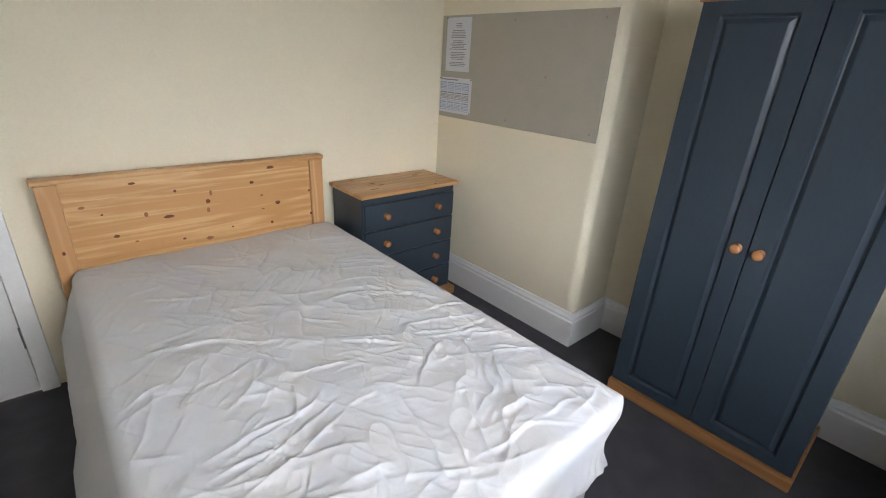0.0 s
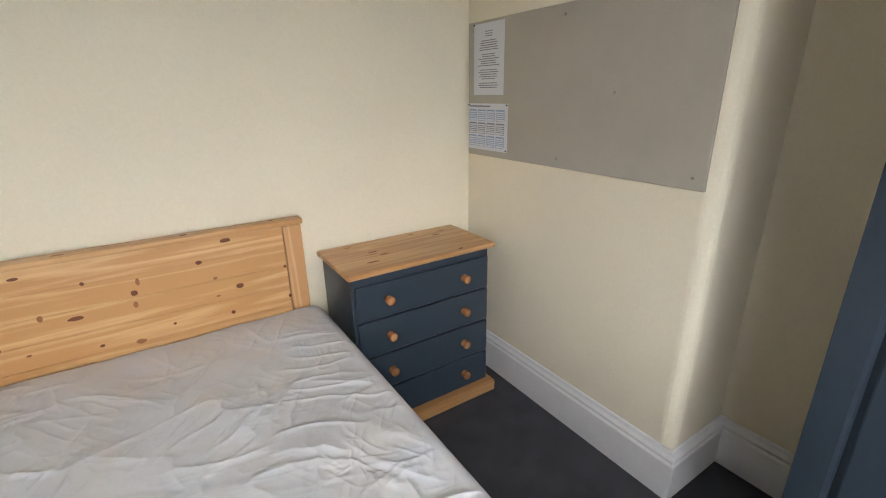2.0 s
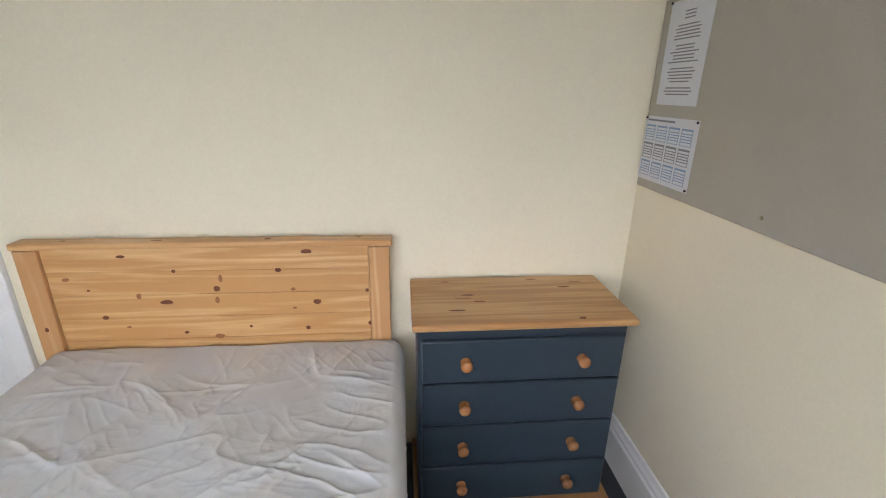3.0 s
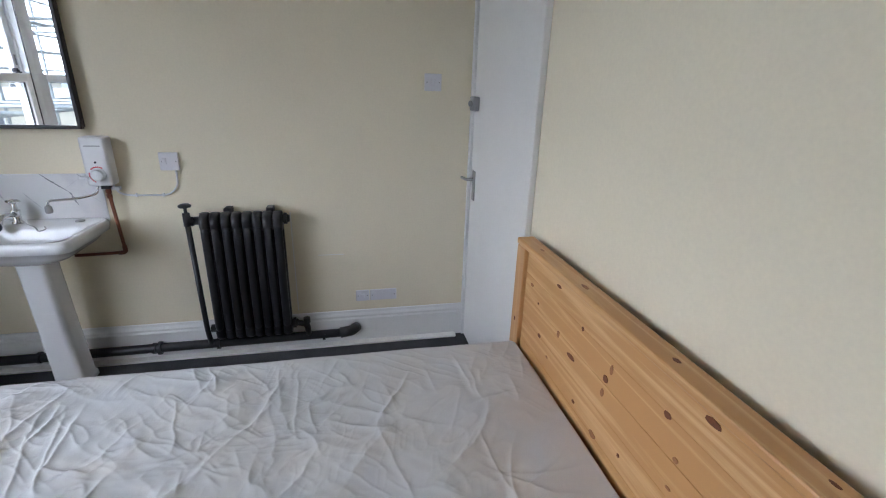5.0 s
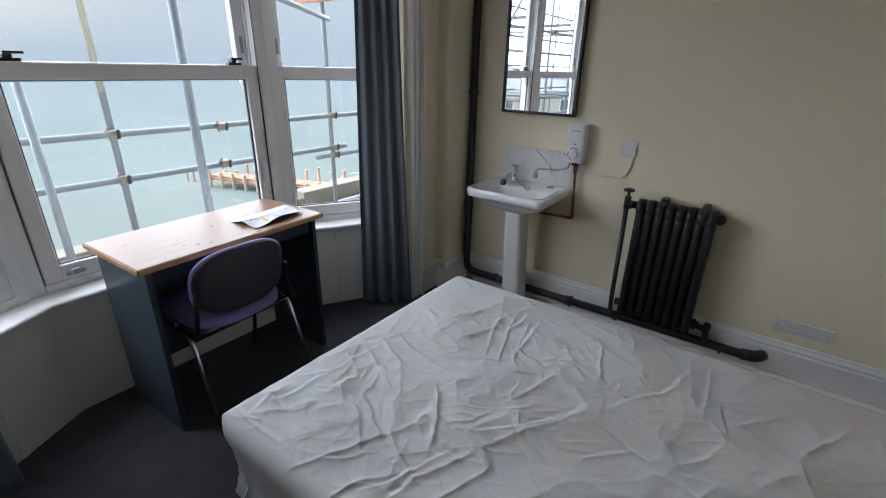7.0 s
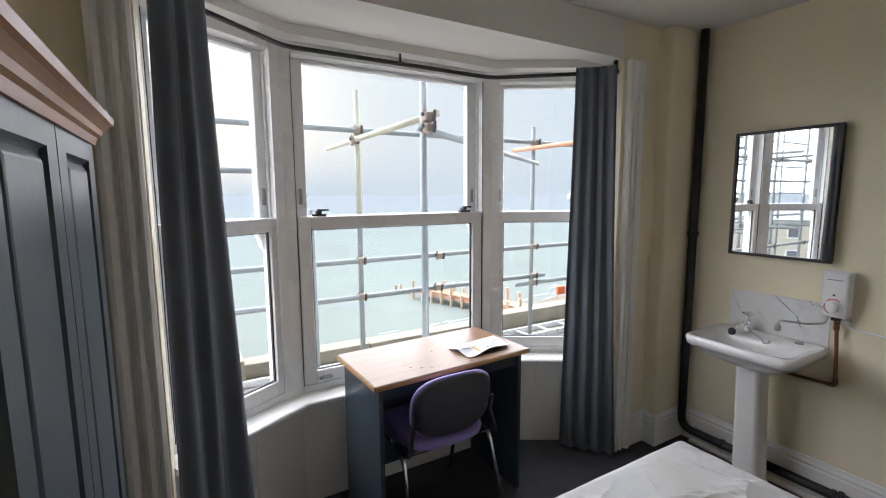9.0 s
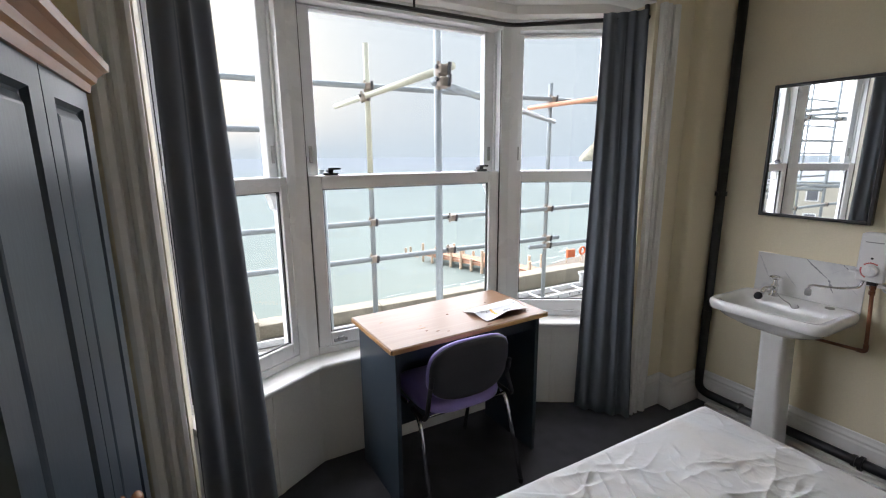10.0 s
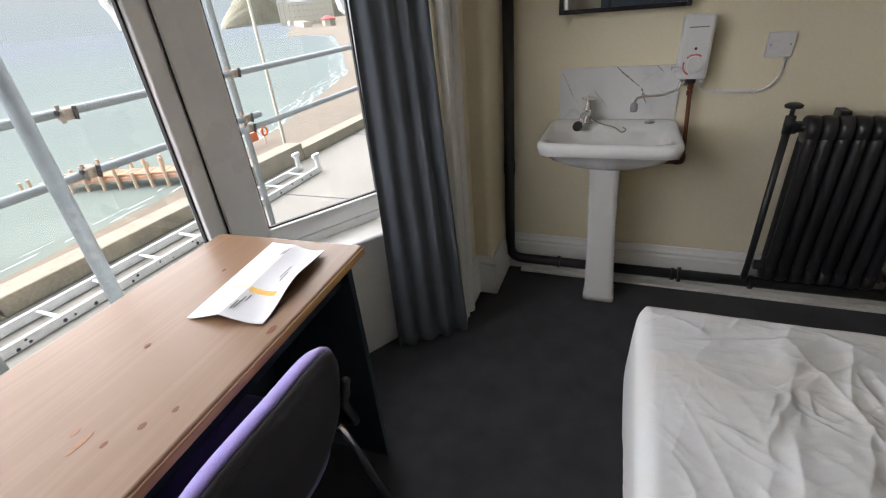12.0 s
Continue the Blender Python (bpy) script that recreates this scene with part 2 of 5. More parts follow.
def marble():
    """White laminate with a few grey veins."""
    m = bpy.data.materials.new("veined_marble_laminate")
    m.use_nodes = True
    n, l = m.node_tree.nodes, m.node_tree.links
    b = n["Principled BSDF"]
    b.inputs["Roughness"].default_value = 0.18
    co, no, wv, ramp = n.new("ShaderNodeTexCoord"), n.new("ShaderNodeTexNoise"), n.new("ShaderNodeTexNoise"), n.new("ShaderNodeValToRGB")
    no.inputs["Scale"].default_value, no.inputs["Detail"].default_value = 4.0, 6
    add = n.new("ShaderNodeMixRGB")
    add.inputs[0].default_value = 0.35
    l.new(co.outputs["Object"], no.inputs[0]), l.new(co.outputs["Object"], add.inputs[1]), l.new(no.outputs["Color"], add.inputs[2])
    wv.inputs["Scale"].default_value, wv.inputs["Detail"].default_value = 3.4, 1
    l.new(add.outputs[0], wv.inputs[0])
    e = ramp.color_ramp.elements
    e[0].position, e[0].color = 0.47, rgb(0.76, 0.76, 0.76)
    e[1].position, e[1].color = 0.53, rgb(0.76, 0.76, 0.76)
    v = ramp.color_ramp.elements.new(0.5)
    v.color = rgb(0.66, 0.66, 0.68)
    l.new(wv.outputs[0], ramp.inputs[0]), l.new(ramp.outputs[0], b.inputs["Base Color"])
    return m


def mirror():
    m = material("silvered_mirror", (0.9, 0.92, 0.92), 0.0, metal=1.0, spread=0.0, bump=0.0)
    b = m.node_tree.nodes["Principled BSDF"]
    for link in list(m.node_tree.links):
        if link.to_socket == b.inputs["Roughness"]:
            m.node_tree.links.remove(link)
    b.inputs["Roughness"].default_value = 0.015
    return m


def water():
    """Shallow green nearby, paled to grey blue with distance as painted-in haze; small waves."""
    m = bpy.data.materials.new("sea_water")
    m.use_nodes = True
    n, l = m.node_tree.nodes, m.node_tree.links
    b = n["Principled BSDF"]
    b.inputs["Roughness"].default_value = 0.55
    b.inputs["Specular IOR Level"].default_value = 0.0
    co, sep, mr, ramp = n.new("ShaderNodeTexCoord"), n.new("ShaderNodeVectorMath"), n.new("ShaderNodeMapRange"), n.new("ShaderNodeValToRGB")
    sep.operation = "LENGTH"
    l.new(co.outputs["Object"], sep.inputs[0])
    # ramp over distance from the origin: haze laid into the base colour
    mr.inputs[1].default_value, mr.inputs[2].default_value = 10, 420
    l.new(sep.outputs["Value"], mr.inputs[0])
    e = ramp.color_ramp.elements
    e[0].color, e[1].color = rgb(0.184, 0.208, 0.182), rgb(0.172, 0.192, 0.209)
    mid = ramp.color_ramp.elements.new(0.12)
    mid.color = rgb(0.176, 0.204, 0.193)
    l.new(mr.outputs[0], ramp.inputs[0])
    no, nb = n.new("ShaderNodeTexNoise"), n.new("ShaderNodeTexNoise")
    no.inputs["Scale"].default_value, no.inputs["Detail"].default_value = 0.06, 5
    nb.inputs["Scale"].default_value, nb.inputs["Detail"].default_value = 0.7, 4
    for t in (no, nb):
        l.new(co.outputs["Object"], t.inputs[0])
    var, mul = n.new("ShaderNodeMapRange"), n.new("ShaderNodeMixRGB")
    var.inputs[3].default_value, var.inputs[4].default_value = 0.88, 1.12
    l.new(no.outputs[0], var.inputs[0])
    mul.blend_type = "MULTIPLY"
    mul.inputs[0].default_value = 1
    l.new(ramp.outputs[0], mul.inputs[1]), l.new(var.outputs[0], mul.inputs[2]), l.new(mul.outputs[0], b.inputs["Base Color"])
    bu = n.new("ShaderNodeBump")
    bu.inputs["Strength"].default_value, bu.inputs["Distance"].default_value = 0.16, 0.3
    l.new(nb.outputs[0], bu.inputs["Height"]), l.new(bu.outputs[0], b.inputs["Normal"])
    return m



def two_tone(m, cool, warm, scale):
    """Lets the base colour drift between cool and warm tones, painted-in mottled light."""
    n, l = m.node_tree.nodes, m.node_tree.links
    mul = next(k for k in n if k.type == "MIX_RGB")
    co, no, rp = n.new("ShaderNodeTexCoord"), n.new("ShaderNodeTexNoise"), n.new("ShaderNodeValToRGB")
    no.inputs["Scale"].default_value, no.inputs["Detail"].default_value, no.inputs["Distortion"].default_value = scale, 3, 0.6
    l.new(co.outputs["Object"], no.inputs[0]), l.new(no.outputs[0], rp.inputs[0])
    e = rp.color_ramp.elements
    e[0].position, e[1].position, e[0].color, e[1].color = 0.36, 0.64, rgb(*cool), rgb(*warm)
    l.new(rp.outputs[0], mul.inputs[1])


# blotchy tint of the light on the cover, put into its base colour
two_tone(M_SHEET, (0.635, 0.648, 0.664), (0.655, 0.642, 0.626), 5.5)
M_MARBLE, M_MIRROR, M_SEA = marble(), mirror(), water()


# ---- mesh helpers ----
def mesh_of(name, bm, mat, smooth=False):
    me = bpy.data.meshes.new(name)
    bmesh.ops.recalc_face_normals(bm, faces=bm.faces)
    bm.to_mesh(me)
    bm.free()
    if mat:
        me.materials.append(mat)
    if smooth:
        me.shade_smooth()
    return me


def thing(name, at, label, category, group="", kind=""):
    """An empty at the base of a thing; its parts are modelled in world metres."""
    ob = new(name)
    ob.empty_display_size = 0.1
    ob.location = at
    return tagged(ob, label, category, group, kind)


def part(name, bm, mat, parent, label="", smooth=False):
    ob = new(name, mesh_of(name, bm, mat, smooth))
    ob.parent = parent
    if parent.type == "EMPTY":
        ob.matrix_parent_inverse = Matrix.Translation(-parent.location)
    return tagged(ob, label)


def solo(name, bm, mat, label, category, group="", kind="", smooth=False):
    return tagged(new(name, mesh_of(name, bm, mat, smooth)), label, category, group, kind)


def box(bm, x0, x1, y0, y1, z0, z1, bev=0.0, seg=2):
    r = bmesh.ops.create_cube(bm, size=1.0)
    bmesh.ops.scale(bm, vec=(x1 - x0, y1 - y0, z1 - z0), verts=r["verts"])
    bmesh.ops.translate(bm, vec=((x0 + x1) / 2, (y0 + y1) / 2, (z0 + z1) / 2), verts=r["verts"])
    if bev:
        edges = list({e for v in r["verts"] for e in v.link_edges})
        bmesh.ops.bevel(bm, geom=edges, offset=bev, segments=seg, profile=0.5, affect="EDGES")
    return bm


def bx(*a, **k):
    return box(bmesh.new(), *a, **k)


def prism(bm, pts, z0, z1):
    """An upright prism over a plan polygon."""
    lo, hi = [bm.verts.new((x, y, z0)) for x, y in pts], [bm.verts.new((x, y, z1)) for x, y in pts]
    bm.faces.new(lo[::-1]), bm.faces.new(hi)
    for i in range(len(pts)):
        j = (i + 1) % len(pts)
        bm.faces.new((lo[i], lo[j], hi[j], hi[i]))
    return bm


def tube(bm, path, r, n=12, closed=False):
    """A round tube along a path; r may be one number or one for each point."""
    P = [Vector(p) for p in path]
    R = [r] * len(P) if isinstance(r, (int, float)) else r
    rings, side = [], None
    for i, p in enumerate(P):
        d = (P[min(i + 1, len(P) - 1)] - P[max(i - 1, 0)]).normalized()
        if side is None:
            side = d.orthogonal().normalized()
        side = (side - d * side.dot(d)).normalized()
        up = d.cross(side)
        rings.append([bm.verts.new(p + R[i] * (math.cos(a) * side + math.sin(a) * up)) for a in (2 * math.pi * k / n for k in range(n))])
    for a, b in zip(rings, rings[1:]):
        for k in range(n):
            bm.faces.new((a[k], a[(k + 1) % n], b[(k + 1) % n], b[k]))
    bm.faces.new(rings[0][::-1]), bm.faces.new(rings[-1])
    return bm


def tb(*a, **k):
    return tube(bmesh.new(), *a, **k)


def bend(pts, r=0.04, steps=5):
    """A polyline with rounded corners."""
    P = [Vector(p) for p in pts]
    out = [P[0]]
    for a, b, c in zip(P, P[1:], P[2:]):
        u, v = (a - b), (c - b)
        k = min(r, u.length * 0.49, v.length * 0.49)
        p, q = b + u.normalized() * k, b + v.normalized() * k
        for i in range(steps + 1):
            t = i / steps
            out.append((1 - t) ** 2 * p + 2 * t * (1 - t) * b + t * t * q)
    return out + [P[-1]]


def lathe(bm, at, axis, profile, n=20):
    """A turned body: profile rows of (distance along the axis, radius)."""
    at, d = Vector(at), Vector(axis).normalized()
    s = d.orthogonal().normalized()
    u = d.cross(s)
    rings = [[bm.verts.new(at + d * h + max(r, 1e-4) * (math.cos(a) * s + math.sin(a) * u)) for a in (2 * math.pi * k / n for k in range(n))] for h, r in profile]
    for a, b in zip(rings, rings[1:]):
        for k in range(n):
            bm.faces.new((a[k], a[(k + 1) % n], b[(k + 1) % n], b[k]))
    bm.faces.new(rings[0][::-1]), bm.faces.new(rings[-1])
    return bm


def lt(*a, **k):
    return lathe(bmesh.new(), *a, **k)


def sweep(bm, path, profile, closed=False):
    """A moulding: a profile of (out, up) carried along a plan path of (x, y), out being to the left of the way."""
    P = [Vector((x, y)) for x, y in path]
    rings = []
    for i, p in enumerate(P):
        a = (p - P[i - 1]).normalized() if i else (P[1] - p).normalized()
        b = (P[i + 1] - p).normalized() if i < len(P) - 1 else a
        na, nb = Vector((-a.y, a.x)), Vector((-b.y, b.x))
        m = (na + nb).normalized()
        m = m / max(0.3, m.dot(na))
        rings.append([bm.verts.new((p.x + m.x * o, p.y + m.y * o, h)) for o, h in profile])
    k = len(profile)
    for a, b in zip(rings, rings[1:]):
        for j in range(k):
            bm.faces.new((a[j], b[j], b[(j + 1) % k], a[(j + 1) % k]))
    bm.faces.new(rings[0]), bm.faces.new(rings[-1][::-1])
    return bm


def moved(bm, m):
    bmesh.ops.transform(bm, matrix=m, verts=bm.verts)
    return bm
# ---- the room ----
XS, XB, XA, YH, YW = -0.665, 2.40, 2.735, 2.785, 0.15
ZC, ZB, ZS = 2.50, 2.33, 0.545
BAY = [(-0.07, 0.0), (0.45, -0.31), (1.62, -0.31), (2.165, 0.0)]
FRAME = [(-0.12, -0.086), (0.423, -0.405), (1.647, -0.405), (2.19, -0.086)]

bm = bmesh.new()
prism(bm, [(XS, YW), (-0.07, YW), (-0.07, 0.0), (0.45, -0.31), (1.62, -0.31), (2.165, 0.0), (2.165, YW), (XA, YW), (XA, YH), (XS, YH)], -0.12, 0.0)
solo("floor", bm, M_CARPET, "charcoal grey fitted carpet, slightly worn", "floor", kind="structure")

bm = bx(XS - 0.2, XA + 0.2, YW, YH + 0.2, ZC, ZC + 0.15)
solo("ceiling", bm, M_CEIL, "white painted plaster ceiling of the room", "ceiling", kind="structure")
bm = prism(bmesh.new(), [(-0.30, 0.018), (-0.30, -0.05), (0.40, -0.62), (1.67, -0.62), (2.36, -0.05), (2.36, 0.018)], ZB, ZB + 0.2)
solo("ceiling_bay", bm, M_CEIL, "white plaster ceiling inside the bay", "ceiling", kind="structure")

solo("wall_sink", bx(XS - 0.2, XS, -0.05, YH + 0.2, -0.12, ZC), M_WALL, "cream painted plaster wall behind the basin and radiator", "wall", kind="structure")
bm = bx(0.15, XA + 0.2, YH, YH + 0.2, -0.12, ZC)
box(bm, XS, -0.625, YH, YH + 0.2, -0.12, ZC)
box(bm, -0.625, 0.15, YH, YH + 0.2, 2.02, ZC)
solo("wall_head", bm, M_WALL, "cream painted plaster wall behind the bed with a doorway", "wall", kind="structure")
bm = bmesh.new()
corner = [(XB + 0.05 * (1 - math.sin(a)), 1.565 + 0.05 * (1 - math.cos(a))) for a in [math.pi / 2 * k / 6 for k in range(7)]]
prism(bm, [(XA, 1.565)] + corner + [(XB, YH), (XA, YH)], -0.12, ZC)
solo("wall_chimney_breast", bm, M_WALL, "cream painted chimney breast with a rounded corner", "wall", kind="structure")
solo("wall_alcove", bx(XA, XA + 0.2, -0.05, YH, -0.12, ZC), M_WALL, "cream painted plaster alcove wall behind the wardrobe", "wall", kind="structure")
bm = bx(XS, -0.07, -0.05, YW, -0.12, ZC)
box(bm, 2.165, XA, -0.05, YW, -0.12, ZC)
solo("wall_window", bm, M_WALL, "cream painted plaster wall on both sides of the bay", "wall", kind="structure")
bm = bx(-0.07, 2.165, 0.02, YW, ZB - 0.036, ZC)
solo("bay_beam", bm, M_CEIL, "white painted beam over the opening of the bay", "beam", kind="structure")
bm = bmesh.new()
r = 0.03
prism(bm, [(XS, YW)] + [(-0.385, YW)] + [(-0.385 - r + r * math.cos(a), 0.235 - r + r * math.sin(a)) for a in [math.pi / 2 * k / 5 for k in range(6)]] + [(XS, 0.235)], -0.12, ZC)
solo("wall_pier", bm, M_WALL, "cream painted pier with a rounded edge beside the pipe", "wall", kind="structure")


def bay_band(z0, z1, out):
    """One ring of bay masonry between the inner line and the outer face."""
    bm = bmesh.new()
    outer = [(-0.07, -0.052), (-0.30, -0.10), (0.40, -out), (1.67, -out), (2.37, -0.10), (2.165, -0.052)]
    prism(bm, BAY + outer[::-1], z0, z1)
    return bm


solo("bay_wall", bay_band(-0.12, ZS - 0.03, 0.55), M_DADO, "white painted panelled wall under the bay windows", "wall", kind="structure")
solo("bay_head", bay_band(2.285, 2.70, 0.55), M_CEIL, "white painted wall over the bay windows", "wall", kind="structure")

# flat beads over the joints of the panelling under the windows
for (x0, y0), (x1, y1), cuts in ((BAY[0], BAY[1], (0.55,)), (BAY[2], BAY[3], (0.42,))):
    for f in cuts:
        m = Matrix.Translation((x0 + (x1 - x0) * f, y0 + (y1 - y0) * f, 0)) @ Matrix.Rotation(math.atan2(y1 - y0, x1 - x0), 4, "Z")
        bm = bx(-0.014, 0.014, -0.002, 0.005, 0.0, ZS - 0.031, 0.002)
        bmesh.ops.transform(bm, matrix=m, verts=bm.verts)
        solo("trim_bead", bm, M_DADO, "flat white painted bead on the panelling", "bead", "panel beads", "structure")

# window board with a rounded nose
bm = bmesh.new()
nose = [(0.035, ZS - 0.012), (0.03, ZS - 0.026), (0.0, ZS - 0.03), (-0.13, ZS - 0.03), (-0.13, ZS), (0.028, ZS), (0.034, ZS - 0.005)]
sweep(bm, BAY, nose)
solo("window_sill", bm, M_WHITE, "white gloss painted window board following the bay", "window sill", kind="structure")


def local(a, b):
    """Matrix of a plan line: x along it, y to its left, z up."""
    d = (Vector(b) - Vector(a)).normalized()
    return Matrix(((d.x, -d.y, 0, a[0]), (d.y, d.x, 0, a[1]), (0, 0, 1, 0), (0, 0, 0, 1)))


def sash_window(name, a, b, label, fasteners):
    m, w = local(a, b), (Vector(b) - Vector(a)).length
    root = thing(name, (*((Vector(a) + Vector(b)) / 2), ZS), label, "sash window", "bay windows", "structure")

    def put(nm, bm, mat, parent, lab="", smooth=False):
        return part(nm, moved(bm, m), mat, parent, lab, smooth)

    lo, hi, mid = ZS, 2.285, 1.425
    fj = 0.055 if fasteners else 0.036
    bm = bx(0.0, fj, -0.13, 0.0, lo, hi, 0.004)
    box(bm, w - fj, w, -0.13, 0.0, lo, hi, 0.004)
    box(bm, fj, w - fj, -0.13, 0.0, hi - 0.055, hi, 0.004)
    box(bm, fj, w - fj, -0.15, -0.002, lo, lo + 0.035, 0.004)
    for x in (fj, w - fj - 0.012):
        box(bm, x, x + 0.012, -0.062, -0.048, lo + 0.035, hi - 0.12, 0.002)
    fr = put("window_frame", bm, M_UPVC, root)
    bm = bx(fj - 0.0002, fj + 0.0014, -0.006, 0.0008, lo + 0.04, hi - 0.06)
    box(bm, w - fj - 0.0014, w - fj + 0.0002, -0.006, 0.0008, lo + 0.04, hi - 0.06)
    box(bm, -0.0005, 0.0009, -0.005, 0.0012, lo + 0.002, hi)
    box(bm, w - 0.0009, w + 0.0005, -0.005, 0.0012, lo + 0.002, hi)
    put("seal", bm, M_GASKET, fr, "dark seal line")
    # upper sash, set back
    s, fs = (0.064 if fasteners else 0.050), fj + 0.005
    bm = bx(fs, fs + s, -0.11, -0.066, mid - 0.03, hi - 0.058, 0.005)
    box(bm, w - fs - s, w - fs, -0.11, -0.066, mid - 0.03, hi - 0.058, 0.005)
    box(bm, fs + s, w - fs - s, -0.11, -0.066, hi - 0.058 - 0.018, hi - 0.058, 0.005)
    box(bm, fs + s, w - fs - s, -0.11, -0.066, mid - 0.03, mid + 0.03, 0.005)
    for x, d in ((0.06, 1), (w - fs, -1)):
        prof = [(0, 0.0), (s * 0.75, 0.0), (s * 0.75, -0.025), (s * 0.5, -0.05), (s * 0.35, -0.085), (0, -0.10)]
        f = [bm.verts.new((x + d * u, -0.072, mid - 0.03 + z)) for u, z in prof]
        g = [bm.verts.new((x + d * u, -0.105, mid - 0.03 + z)) for u, z in prof]
        bm.faces.new(f), bm.faces.new(g[::-1])
        for i in range(6):
            bm.faces.new((f[i], f[(i + 1) % 6], g[(i + 1) % 6], g[i]))
    up = put("upper_sash", bm, M_UPVC, root)
    bm = bx(fs + s - 0.004, w - fs - s + 0.004, -0.091, -0.085, mid + 0.026, hi - 0.072)
    g = put("pane", bm, M_GLASS, up)
    g.visible_shadow = False
    # lower sash, in front
    t, ft = (0.066 if fasteners else 0.046), fj + 0.003
    bm = bx(ft, ft + t, -0.046, -0.004, lo + 0.036, mid + 0.03, 0.006)
    box(bm, w - ft - t, w - ft, -0.046, -0.004, lo + 0.036, mid + 0.03, 0.006)
    box(bm, ft + t, w - ft - t, -0.046, -0.004, lo + 0.036, lo + 0.105, 0.006)
    box(bm, ft + t, w - ft - t, -0.046, -0.004, mid - 0.036, mid + 0.03, 0.006)
    low = put("lower_sash", bm, M_UPVC, root)
    bm = bmesh.new()
    x0, x1, z0, z1 = ft + t, w - ft - t, lo + 0.105, mid - 0.036
    for q in ((x0 - 0.002, x0 + 0.006, z0, z1), (x1 - 0.006, x1 + 0.002, z0, z1), (x0, x1, z0 - 0.002, z0 + 0.005), (x0, x1, z1 - 0.005, z1 + 0.002)):
        box(bm, q[0], q[1], -0.033, -0.02, q[2], q[3])
    put("gasket", bm, M_GASKET, low, "black rubber gasket")
    g = put("pane", bx(x0, x1, -0.030, -0.024, z0, z1), M_GLASS, low)
    g.visible_shadow = False
    for x in fasteners:
        bm = bx(x - 0.035, x + 0.035, -0.045, -0.012, mid + 0.03, mid + 0.042, 0.004)
        box(bm, x - 0.012, x + 0.014, -0.06, -0.015, mid + 0.042, mid + 0.058, 0.004)
        box(bm, x - 0.05, x + 0.012, -0.034, -0.022, mid + 0.056, mid + 0.066, 0.003)
        put("sash_fastener", bm, M_SHELL, low, "dark metal sash fastener")
    for x in (fs + s * 0.5, w - fs - s * 0.5):
        bm = bx(x - 0.009, x + 0.009, -0.066, -0.06, mid + 0.09, mid + 0.17, 0.003)
        put("sash_stop", bm, M_STEEL, up, "small metal sash stop")
    if fasteners:
        for x in (0.17, w - 0.17):
            bm = bx(x - 0.035, x + 0.035, -0.004, 0.008, lo + 0.055, lo + 0.07, 0.003)
            box(bm, x - 0.016, x + 0.016, 0.002, 0.022, lo + 0.06, lo + 0.085, 0.004)
            put("sash_lift", bm, M_GREYPL, low, "small grey sash lift")
    return root


sash_window("window_1", FRAME[0], FRAME[1], "narrow white uPVC sash window in the side of the bay", ())
sash_window("window_2", FRAME[1], FRAME[2], "wide white uPVC sash window in the middle of the bay, shut", (0.17, 1.05))
sash_window("window_3", FRAME[2], FRAME[3], "narrow white uPVC sash window in the other side of the bay", ())
for x, y, d in ((0.423, -0.405, -1), (1.647, -0.405, 1)):
    bm = prism(bmesh.new(), [(x, y + 0.012), (x - 0.05 * d, y + 0.004), (x - 0.05 * d, y - 0.13), (x + 0.07 * d, y - 0.13 + 0.02), (x + 0.045 * d, y + 0.035)], ZS, 2.285)
    solo("window_post", bm, M_UPVC, "white uPVC corner post between two bay windows", "window post", "bay posts", "structure")

# architraves of the bay opening: stepped and reeded
ARCH = [(0.0, 0.0), (0.0, 0.028), (0.012, 0.036), (0.022, 0.030), (0.025, 0.016), (0.036, 0.014), (0.040, 0.027), (0.052, 0.034), (0.064, 0.027), (0.068, 0.012), (0.080, 0.010), (0.084, 0.028), (0.100, 0.040), (0.115, 0.040), (0.115, 0.0)]
for side, x in ((-1, -0.100), (1, 2.170)):
    bm = bmesh.new()
    lo = [bm.verts.new((x + side * u, YW + v, 0.0)) for u, v in ARCH]
    hi = [bm.verts.new((x + side * u, YW + v, ZB - 0.036)) for u, v in ARCH]
    bm.faces.new(lo), bm.faces.new(hi)
    for i in range(len(ARCH)):
        j = (i + 1) % len(ARCH)
        bm.faces.new((lo[i], lo[j], hi[j], hi[i]))
    solo("trim_architrave", bm, M_WHITE, "white moulded wooden architrave at the edge of the bay", "architrave", "bay architraves", "structure")

# skirting boards with a moulded top
SK = [(0.0, 0.0), (0.024, 0.0), (0.024, 0.15), (0.018, 0.16), (0.02, 0.172), (0.012, 0.185), (0.008, 0.198), (0.0, 0.2)]
SK = [(0.002 + o, z) for o, z in SK]
for path in ([(XB + 0.0, YH), (XB, 1.565), (XA, 1.565), (XA, YW)],
             [(XS, YH), (XS, 0.235), (-0.385, 0.235), (-0.385, YW), (-0.217, YW)][::-1],
             [(XA, YW), (2.287, YW)],
             [(0.214, YH), (XB, YH)][::-1]):
    bm = sweep(bmesh.new(), path[::-1], SK)
    solo("baseboard", bm, M_WHITE, "tall white gloss skirting board with moulded top", "skirting board", "skirting boards", "structure")

